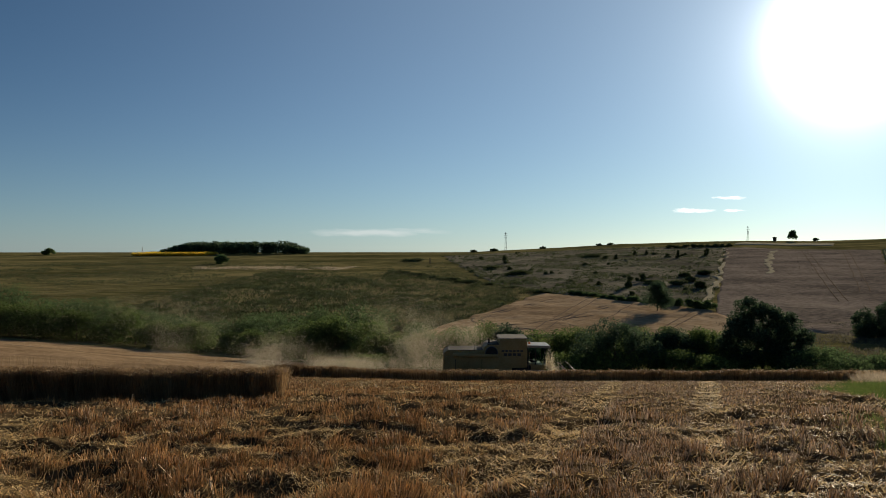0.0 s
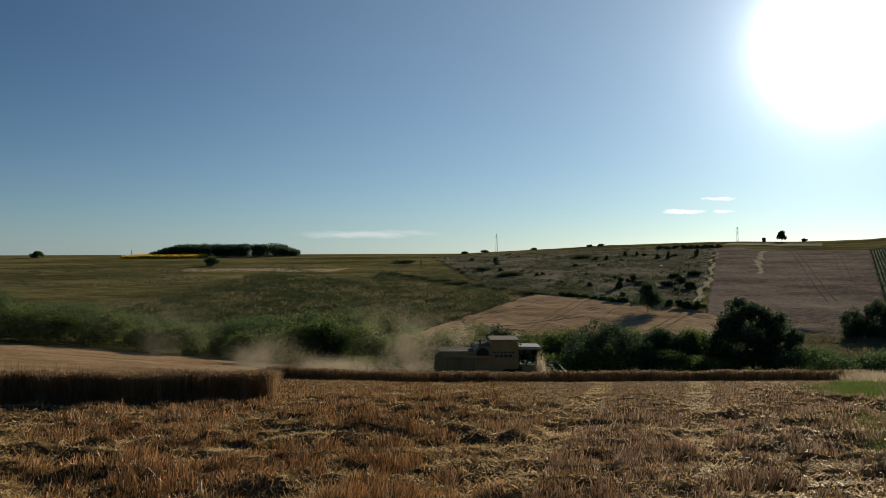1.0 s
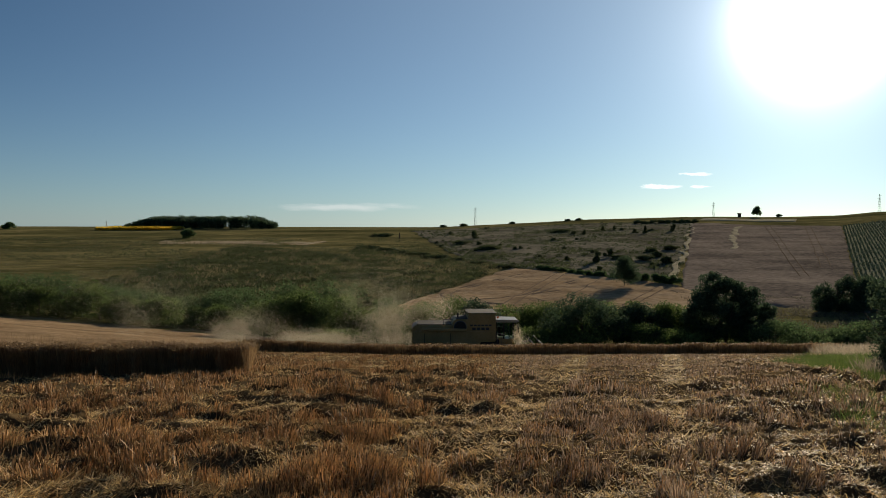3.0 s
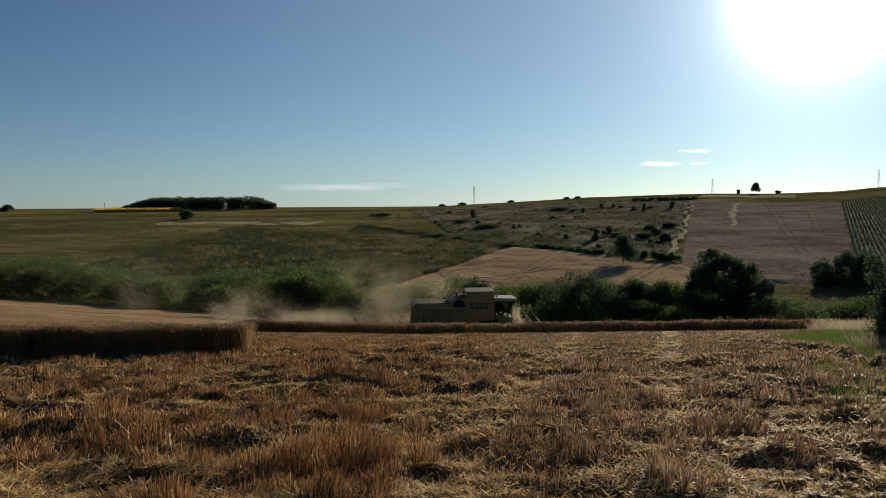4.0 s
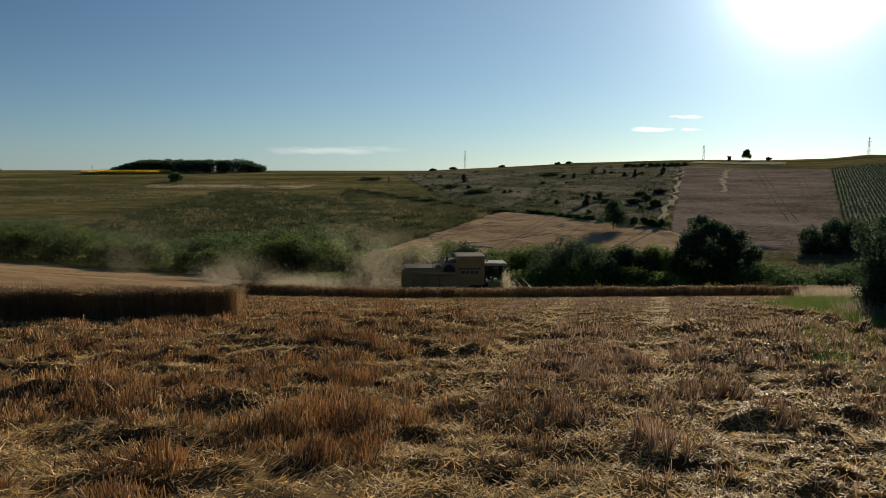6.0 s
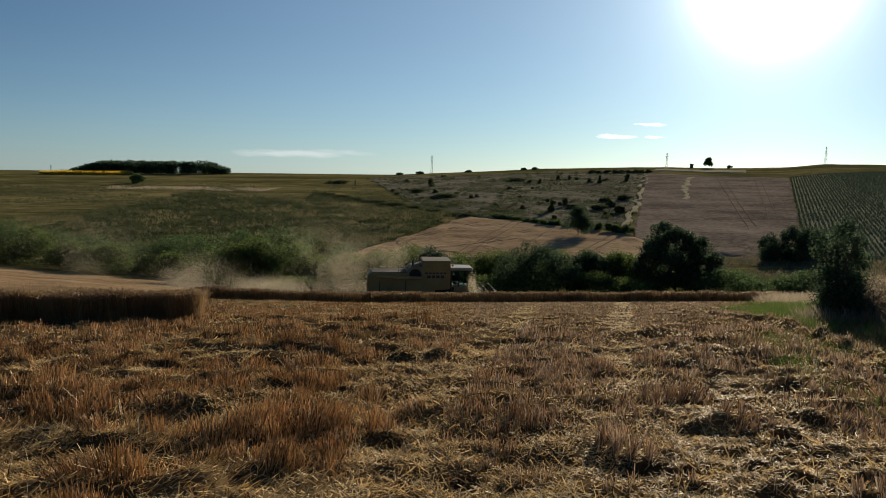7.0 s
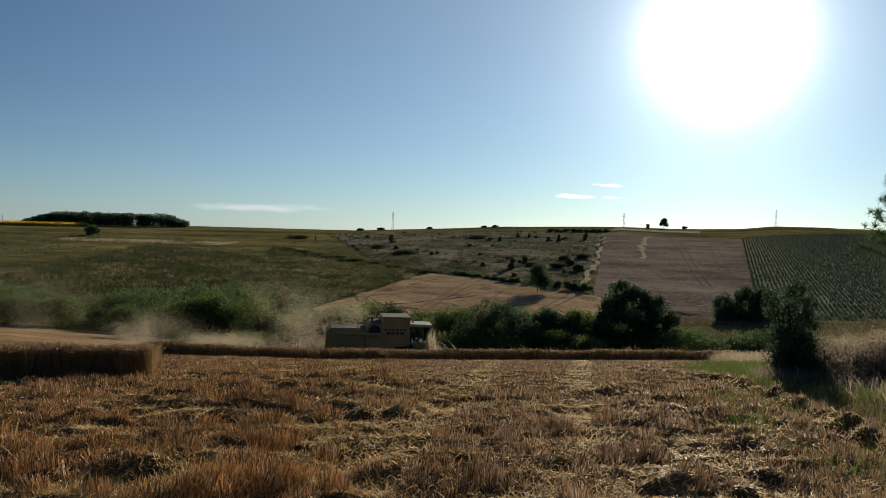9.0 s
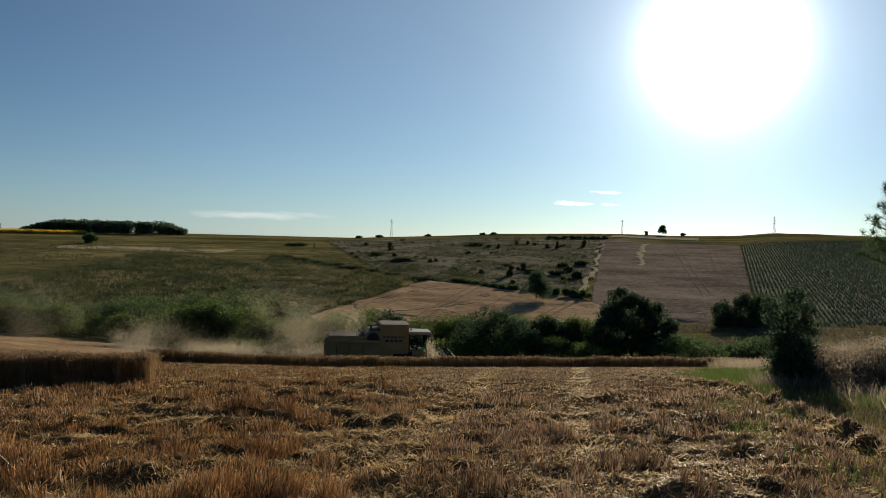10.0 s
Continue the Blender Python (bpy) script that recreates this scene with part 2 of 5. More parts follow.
def drape(name, corners, nu, nv, lift, mat, label, category="field", kind="structure", wobble=0.5):
    """A patch of crop laid over the land: corners in the plan, near-left, near-right, far-right, far-left, with edges going down into the ground."""
    (ax, ay), (bx, by), (cx, cy), (dx, dy) = corners
    u, v = np.meshgrid(np.linspace(0, 1, nu), np.linspace(0, 1, nv), indexing="ij")
    x = (ax * (1 - u) + bx * u) * (1 - v) + (dx * (1 - u) + cx * u) * v
    y = (ay * (1 - u) + by * u) * (1 - v) + (dy * (1 - u) + cy * u) * v
    edge = (u > 0) & (u < 1) & (v > 0) & (v < 1)
    size = 0.04 * abs(cy - ay) + 1
    x2 = x + (blotch(x, y, size, 3) - 0.5) * size * wobble
    y2 = y + (blotch(x, y, size, 4) - 0.5) * size * wobble
    z = height(x2, y2) + np.where(edge, lift + (blotch(x2, y2, 3, 6) - 0.5) * lift * 0.8, -0.3)
    ob = sheet(name, np.stack([x2, y2, z], -1).reshape(-1, 3), grid_faces(nu, nv), mat)
    ob.data.shade_smooth()
    return tagged(ob, label, category, kind=kind)


# ---------------- fields on the far hill ----------------
CROP = [(-7, 124), (54, 124), (55.5, 155), (25, 193)]
DARK = [(-70, 112), (-2, 136), (22, 200), (-64, 284)]
WEEDY_SLOPE = [(-22, 118), (0, 140), (25, 196), (-20, 286)]
SLOPE_E = [(16, 204), (56.5, 160), (141, 376), (-2, 394)]
FALLOW = [(50.5, 141), (74, 120), (192, 332), (134, 362)]
ROWS_F = [(74, 121), (190, 150), (330, 388), (191, 331)]
drape("crop_field", CROP, 70, 70, 0.35, M_FIELD, "pale brown field of ripe standing crop on the hillside")
drape("dark_field", DARK, 70, 70, 0.3, M_DARKCROP, "dark weedy crop block on the hillside", wobble=1.8)
drape("rough_slope", SLOPE_E, 80, 90, 0.15, M_ROUGH, "greyish brown rough pasture slope with scrub", "pasture", wobble=0.3)
drape("fallow_field", FALLOW, 80, 90, 0.3, M_FALLOW, "mauve brown field of ripe crop on the hill", wobble=0.15)
drape("row_crop_field", ROWS_F, 80, 90, 0.15, M_ROWCROP, "green field of young crop in rows on the hill", wobble=0.1)
drape("pale_track", [(56, 162), (58, 161), (136.5, 365), (131.5, 354)], 8, 140, 0.36, M_PALE, "worn pale strip of dry grass along a field edge", "track", wobble=0.4)
drape("bare_strip", [(97, 229), (98.6, 228), (148, 337), (143.5, 335)], 8, 90, 0.4, M_PALE, "pale bare strip in the hill field", "track", wobble=0.6)
SUNFLOWERS = [(-166, 404), (-128, 404), (-124, 416), (-158, 416)]
M_SUNFLOWER = material("sunflower_heads", [(0.50, 0.33, 0.03), (0.75, 0.52, 0.05)], 0.3, 6, through_light=0.6)
drape("sunflower_field", SUNFLOWERS, 30, 20, 0.6, M_SUNFLOWER, "narrow strip of yellow sunflowers on the hill crest")
drape("plateau_strip", [(146, 384), (192, 372), (203, 392), (154, 401)], 30, 14, 0.25, M_PALE, "pale mown strip on the plateau", wobble=0.1)
M_SWATH = material("cut_swath", [(0.14, 0.092, 0.052), (0.245, 0.167, 0.096), (0.36, 0.255, 0.152)], 0.25, 10, bump=0.5, bump_size=0.12, stretch=(0.5, 1.6, 1), spread=0.5, contrast=0.88, specular=0.0)
drape("harvested_swath", [(-50, 52), (-12, 52.5), (-14, 80.5), (-68, 80.5)], 90, 60, 0.17, M_SWATH, "smooth tan harvested swath behind the standing wheat", wobble=0.2)
# wheel tracks through the crops
M_TRACK = material("wheel_track", [(0.16, 0.12, 0.085), (0.25, 0.19, 0.135)], 0.5, 5, specular=0.0)
for (ax, ay), (bx, by), lift in (((14, 129), (34, 178), 0.42), ((16, 129), (36, 177), 0.42), ((22, 126), (42, 168), 0.42), ((36, 130), (50, 153), 0.42), ((38, 130), (52, 153), 0.42), ((2, 130), (30, 150), 0.42), ((-48, 72), (-20, 68), 0.19),
                                 ((86, 165), (160, 340), 0.4), ((88, 165), (162.5, 340), 0.4), ((100, 182), (176, 335), 0.4), ((102.5, 182), (178.5, 335), 0.4)):
    drape("wheel_track", [(ax, ay), (ax + 0.45, ay), (bx + 0.6, by), (bx, by)], 4, 60, lift, M_TRACK, "narrow dark wheel track through the crop", "track", wobble=0.07)


# ---------------- small builders ----------------
def bent_track(points, wide, lift):
    """A wheel track along a bent line of the plan, thick enough to stand out of the crop."""
    p = np.array(points, float)
    t = np.linspace(0, len(p) - 1, 60)
    x, y = np.interp(t, np.arange(len(p)), p[:, 0]), np.interp(t, np.arange(len(p)), p[:, 1])
    k = np.ones(9) / 9
    x[4:-4], y[4:-4] = np.convolve(x, k, "valid"), np.convolve(y, k, "valid")
    d = np.stack([np.gradient(x), np.gradient(y)], -1)
    d /= np.linalg.norm(d, axis=1)[:, None]
    rows = []
    for side, up in ((-0.5, -0.3), (-0.45, lift), (0.45, lift), (0.5, -0.3)):
        a, b = x - d[:, 1] * wide * side, y + d[:, 0] * wide * side
        rows.append(np.stack([a, b, height(a, b) + up], -1))
    tagged(sheet("wheel_track", np.stack(rows).reshape(-1, 3), grid_faces(4, 60), M_TRACK), "curved dark wheel track through the crop", "track", kind="structure")


for g in (0.0, 1.8):
    bent_track([(14 + g, 133), (7 + g, 138), (5 + g, 145), (9 + g, 154), (17 + g, 165), (26 + g, 178)], 0.42, 0.37)
    bent_track([(30 + g, 131), (22 + g, 136), (20 + g, 142), (26 + g, 152), (37 + g, 166)], 0.42, 0.37)

def blades(base, tip, width, rng, taper=0.5):
    """Flat tapered stalks from base to tip, turned at random."""
    n = len(base)
    d = tip - base
    a = rng.rand(n) * 2 * np.pi
    side = np.stack([np.cos(a), np.sin(a), np.zeros(n)], -1)
    side -= d * (np.sum(side * d, -1) / np.maximum(np.sum(d * d, -1), 1e-9))[:, None]
    side /= np.maximum(np.linalg.norm(side, axis=1), 1e-6)[:, None]
    w = np.broadcast_to(np.asarray(width, float), (n,))[:, None] * side * 0.5
    v = np.stack([base - w, base + w, tip + w * taper, tip - w * taper], 1).reshape(-1, 3)
    return v, np.arange(4 * n).reshape(n, 4)


def merge(pieces):
    vs, fs, k = [], [], 0
    for v, f in pieces:
        vs.append(v)
        fs.append(f + k)
        k += len(v)
    return np.concatenate(vs), np.concatenate(fs)


def leaves(rng, blobs, n, size, flat=0.0):
    """Leaf quads through a crown made of round clumps (x, y, z, rx, ry, rz)."""
    blobs = np.asarray(blobs, float)
    weight = (blobs[:, 3] * blobs[:, 4] * blobs[:, 5]) ** 0.67
    pick = rng.choice(len(blobs), n, p=weight / weight.sum())
    d = rng.normal(size=(n, 3))
    d /= np.linalg.norm(d, axis=1)[:, None]
    r = 0.55 + 0.5 * rng.rand(n) ** 0.6
    c = blobs[pick, :3] + d * blobs[pick, 3:] * r[:, None]
    a = d + rng.normal(size=(n, 3)) * 0.9
    b = rng.normal(size=(n, 3))
    a /= np.linalg.norm(a, axis=1)[:, None]
    b -= a * np.sum(a * b, -1)[:, None]
    b /= np.linalg.norm(b, axis=1)[:, None]
    e = np.cross(a, b)
    s = size * (0.6 + 0.8 * rng.rand(n))[:, None]
    # large shaded leaves fill the inside of the crown
    inner = rng.rand(n) < 0.12
    c[inner] = blobs[pick[inner], :3] + (c[inner] - blobs[pick[inner], :3]) * 0.6
    s[inner] *= 1.8
    v = np.stack([c - b * s, c + e * s * 0.45, c + b * s, c - e * s * 0.45], 1).reshape(-1, 3)
    return v, np.arange(4 * n).reshape(n, 4)


def tubes(segments, sides=6):
    """Tapered limbs: (start, end, start radius, end radius)."""
    vs, fs, k = [], [], 0
    for p0, p1, r0, r1 in segments:
        p0, p1 = V3(p0), V3(p1)
        q = (p1 - p0).to_track_quat("Z", "Y")
        for p, r in ((p0, r0), (p1, r1)):
            for i in range(sides):
                a = 2 * math.pi * i / sides
                vs.append(p + q @ V3((math.cos(a) * r, math.sin(a) * r, 0)))
        for i in range(sides):
            fs.append((k + i, k + (i + 1) % sides, k + sides + (i + 1) % sides, k + sides + i))
        k += 2 * sides
    return np.array([tuple(v) for v in vs]), np.array(fs)


def adopt(ob, parent):
    ob.parent = parent
    return ob


def limbs(rng, h, w, r, n):
    segs = [((0, 0, -0.2), (0.02 * w, 0, h * 0.35), r, r * 0.75), ((0.02 * w, 0, h * 0.35), (0, 0.02 * w, h * 0.75), r * 0.75, r * 0.3)]
    for _ in range(n):
        a, z0 = rng.rand() * 2 * math.pi, h * (0.12 + 0.4 * rng.rand())
        l = w * (0.25 + 0.2 * rng.rand())
        mid = (math.cos(a) * l * 0.5, math.sin(a) * l * 0.5, z0 + h * 0.13)
        end = (math.cos(a) * l, math.sin(a) * l, z0 + h * (0.22 + 0.2 * rng.rand()))
        segs += [((0, 0, z0), mid, r * 0.45, r * 0.3), (mid, end, r * 0.3, r * 0.1)]
    return segs


def bush(name, x, y, w, h, seed, mat, label, category="shrub", n=2200, size=0.17, low=0.0, clumps=9, group=""):
    """A woody plant: stems with limbs, and a crown of uneven clumps. low: how high the crown starts, as a share of its height."""
    rng = np.random.RandomState(seed)
    root = new(name)
    root.location = (x, y, float(height(x, y)))
    adopt(sheet("stem" if low < 0.15 else "trunk", *tubes(limbs(rng, h, w, 0.012 * h + 0.015, 7)), M_BARK), root)
    blobs = []
    for i in range(clumps):
        a, f = rng.rand() * 2 * math.pi, rng.rand() ** 0.6
        z = low + (1 - low) * (0.14 + 0.66 * rng.rand())
        taper = 1.0 - 0.75 * max(0, (z - 0.45) / 0.55) ** 1.3
        rr = w * (0.17 + 0.11 * rng.rand()) * (1.0 if clumps < 25 else 0.55 + 0.35 * taper)
        blobs.append((math.cos(a) * w * 0.36 * f * taper, math.sin(a) * w * 0.36 * f * taper, z * h, rr, rr, min(rr, h * 0.3) * 1.0))
    top = h * 0.2
    blobs.append((0, 0, h - top, w * 0.2, w * 0.2, top))
    adopt(sheet("crown", *leaves(rng, blobs, n, size), mat), root)
    return tagged(root, label, category, group=group)


def lobed(name, x, y, lobes, seed, mat, label, category, n, size, deep=0.8, group=""):
    """A woody plant whose crown is made of given lobes: (across, up, half width, half height)."""
    rng = np.random.RandomState(seed)
    root = new(name)
    root.location = (x, y, float(height(x, y)))
    top = max(u + r for _, u, _, r in lobes)
    wide = max(abs(a) + r for a, _, r, _ in lobes)
    adopt(sheet("trunk", *tubes(limbs(rng, top, wide * 1.6, 0.022 * top + 0.02, 9)), M_BARK), root)
    blobs = []
    for a, u, r, q in lobes:
        depth = rng.normal() * deep
        blobs.append((a, depth, u, r * 0.92, r * 0.92, q * 0.92))
        for _ in range(8):
            d = rng.normal(size=3)
            d /= np.linalg.norm(d)
            k = 0.32 + 0.22 * rng.rand()
            blobs.append((a + d[0] * r * 0.66, depth + d[1] * r * 0.66, max(0.3, u + d[2] * q * 0.66), r * k, r * k, q * k))
    adopt(sheet("crown", *leaves(rng, blobs, n, size), mat), root)
    return tagged(root, label, category, group=group)


# ---------------- stubble field ----------------
LANE_Y = [2.0, 4.9, 6.5, 8.2, 9.8, 12.1, 17.6, 30.0, 46.0]
LANE_X = [2.5, 2.7, 3.1, 3.3, 3.6, 4.3, 6.1, 10.5, 16.0]
LANE2_Y = [2.0, 5.0, 6.7, 8.6, 10.9, 15.5, 24.0, 40.0]
LANE2_X = [0.2, 0.3, 0.35, 0.7, 1.6, 2.9, 5.2, 9.0]
GAP_X = [-14, -6.0, -4.1, -2.7, -1.2, -0.2, 0.8, 3.0]
GAP_Y = [9.6, 9.4, 9.5, 9.9, 10.6, 13.6, 17.0, 24.0]
GAP2_X = [-9, -4.5, -2.3, -1.0, 0.0, 1.2]
GAP2_Y = [6.6, 6.4, 6.9, 8.0, 9.6, 12.0]
RIGHT_Y = [-12, 8, 15, 33, 50, 80]
RIGHT_X = [6.5, 7.2, 9.6, 18, 28, 43]


# shaded fronts of taller tussocks: place and half width
FRONTS = [(-5.6, 11.1, 0.3), (-3.6, 11.0, 0.4), (-4.5, 9.0, 0.3), (-4.0, 9.6, 0.3), (-2.1, 10.0, 0.42), (-1.0, 10.3, 0.46), (-1.2, 13.7, 0.4),
          (-1.35, 8.7, 0.16), (-0.65, 6.35, 0.27), (-1.7, 5.1, 0.16), (-2.2, 6.45, 0.18), (-2.8, 7.3, 0.22), (-1.75, 8.8, 0.18), (-0.4, 12.3, 0.2),
          (0.0, 11.4, 0.2), (-0.45, 8.7, 0.15), (0.5, 7.05, 0.09), (0.28, 6.4, 0.15), (1.73, 8.9, 0.28), (3.4, 13.6, 0.45), (3.3, 9.95, 0.32),
          (1.6, 6.6, 0.1), (4.36, 10.4, 0.2), (5.15, 9.95, 0.34), (4.45, 9.2, 0.15), (3.4, 7.8, 0.27), (3.0, 6.75, 0.09), (2.15, 5.45, 0.14)]


def tussocks(x, y):
    """Two shares from 0 to 1: how far a place stands in a taller tussock, and in the hollow of bare dark soil that
    deepens the shadow before one.
    """
    stand, bare = np.zeros_like(x), np.zeros_like(x)
    wx, wy = 0.3 * (blotch(x, y, 0.35, 41) - 0.5), 0.3 * (blotch(x, y, 0.35, 42) - 0.5)
    for px, py, rx in FRONTS:
        ry = 0.16 + 0.022 * py
        u = (x + wx - px) / (1.2 * rx + 0.06)
        v, w = (y + wy - py - ry) / ry, (y + wy * 0.5 - py + 0.024 * py) / (0.026 * py)
        stand = np.maximum(stand, np.exp(-(u * u + v * v) ** 2))
        bare = np.maximum(bare, np.exp(-u ** 4 - w ** 4))
    return stand, bare


def flattened(x, y):
    """How far the stubble is pressed down, 0 to 1: wheel lanes and gaps between the passes."""
    lane = np.exp(-((x - np.interp(y, LANE_Y, LANE_X)) / (0.33 + 0.006 * y)) ** 2)
    lane = np.maximum(lane, 0.92 * np.exp(-((x - np.interp(y, LANE2_Y, LANE2_X)) / 0.5) ** 2))
    lane = np.maximum(lane, 0.75 * np.exp(-((x - np.interp(y, LANE_Y, LANE_X) - 1.25 + 0.03 * y) / 0.4) ** 2) * (y < 9.5))
    # trampled ground where the wheels turned
    tread = smoothstep(6.9, 5.3, y + 1.6 * (blotch(x, y, 0.8, 33) - 0.5)) * smoothstep(-0.4, 1.0, x) * smoothstep(4.3, 3.5, x)
    lane = np.maximum(lane, tread * (0.35 + 0.6 * smoothstep(0.35, 0.6, blotch(x, y, 0.45, 34))))
    gap = np.exp(-((y - np.interp(x, GAP_X, GAP_Y)) / 0.42) ** 2) * (x < 3)
    gap = np.maximum(gap, np.exp(-((y - np.interp(x, GAP2_X, GAP2_Y)) / 0.36) ** 2) * (x < 1.2) * (x > -9))
    calm = smoothstep(-2.0, 2.5, x - 0.12 * y)
    wild = (1 - 0.75 * calm) * smoothstep(0.53, 0.60, 0.6 * blotch(x * 0.8 + y * 0.4, y * 1.9, 1.3, 1) + 0.4 * blotch(x, y * 1.3, 0.5, 2))
    hole = np.exp(-(((x - 5.5) / 0.5) ** 2 + ((y - 10.4) / 0.35) ** 2))
    furrow = np.exp(-((x - np.interp(y, [4, 8.2, 10.9, 14.6, 18], [5.5, 6.5, 7.5, 8.7, 9.8])) / 0.22) ** 2)
    hole = np.maximum(hole, furrow * 0.8)
    return np.clip(np.maximum.reduce([lane, gap * 0.95, wild * 0.9, hole]), 0, 1)


def relief(x, y):
    """Clods, ruts and wheel marks of the near field."""
    near = smoothstep(40, 12, y)
    lug = np.exp(-((x - np.interp(y, LANE_Y, LANE_X) - 0.6) / 0.55) ** 2) * np.sin(y * 19 + x * 8 + 6 * blotch(x, y, 0.6, 14)) * 0.05 * smoothstep(11, 7, y)
    ridge = np.exp(-((x - 0.25 - np.interp(y, [4, 8.2, 10.9, 14.6, 18], [5.5, 6.5, 7.5, 8.7, 9.8])) / 0.2) ** 2) * (0.05 + 0.2 * blotch(x, y, 0.35, 23))
    hole = -0.22 * np.exp(-(((x - 5.5) / 0.45) ** 2 + ((y - 10.4) / 0.3) ** 2))
    calm = smoothstep(-1.5, 1.5, x - 0.12 * y)
    rut = np.exp(-((x - np.interp(y, LANE_Y, LANE_X) - 0.75) / 0.75) ** 2) * smoothstep(12, 8, y)
    clod = rut * 0.17 * (np.abs(blotch(x, y * 1.7, 0.33, 35) - 0.5) - 0.2)
    return near * ((0.16 - 0.07 * calm) * (blotch(x, y, 1.3, 7) - 0.5) + (0.20 - 0.06 * calm) * (blotch(x, y, 0.45, 8) - 0.5) + 0.08 * (blotch(x, y, 0.2, 19) - 0.5) - 0.07 * flattened(x, y) - 0.06 * tussocks(x, y)[1] + clod + lug + hole + ridge)


def build_soil():
    y = np.concatenate([np.arange(-12, 2, 1.0), np.arange(2, 14, 0.06), np.arange(14, 24, 0.15), np.arange(24, 84, 1.2)])
    s = np.linspace(0, 1, 320)
    Y, S = np.meshgrid(y, s, indexing="ij")
    left, right = -(9 + 0.8 * np.maximum(Y, 0)), np.interp(Y, RIGHT_Y, RIGHT_X)
    X = left + (right - left) * S
    Y = np.minimum(Y, 79)
    Z = height(X, Y) + 0.05 + relief(X, Y)
    Z = np.where((S == 0) | (S == 1) | (Y >= 79), height(X, Y) - 0.1, Z)
    ob = sheet("stubble_soil", np.stack([X, Y, Z], -1).reshape(-1, 3), grid_faces(*X.shape), M_SOIL)
    ob.data.shade_smooth()
    tagged(ob, "brown soil of the harvested field under straw", "soil", kind="structure")


build_soil()


def in_wheat(x, y):
    block = (y > np.interp(x, [-40, -10.2, -7.3, -5.5, -4.0], [15.5, 17.4, 18.2, 18.7, 19.2])) & (y < 22.5) & (x < np.interp(y, [18, 51], [-3.8, -10.5]))
    strip = (y > 48.8) & (y < 51.4) & (x < 28.5)
    return block | strip


def scatter(rng, y0, y1, density, right=0.0):
    """Random places of the field between two distances, with a margin beside the view."""
    area = 0.8 * (y1 * y1 - y0 * y0) + 4 * (y1 - y0)
    n = int(area * density)
    y = np.sqrt(y0 * y0 + (y1 * y1 - y0 * y0) * rng.rand(n))
    x = (rng.rand(n) * 2 - 1) * (0.8 * y + 2)
    keep = (x < np.interp(y, RIGHT_Y, RIGHT_X) + right) & ~in_wheat(x, y)
    return x[keep], y[keep]


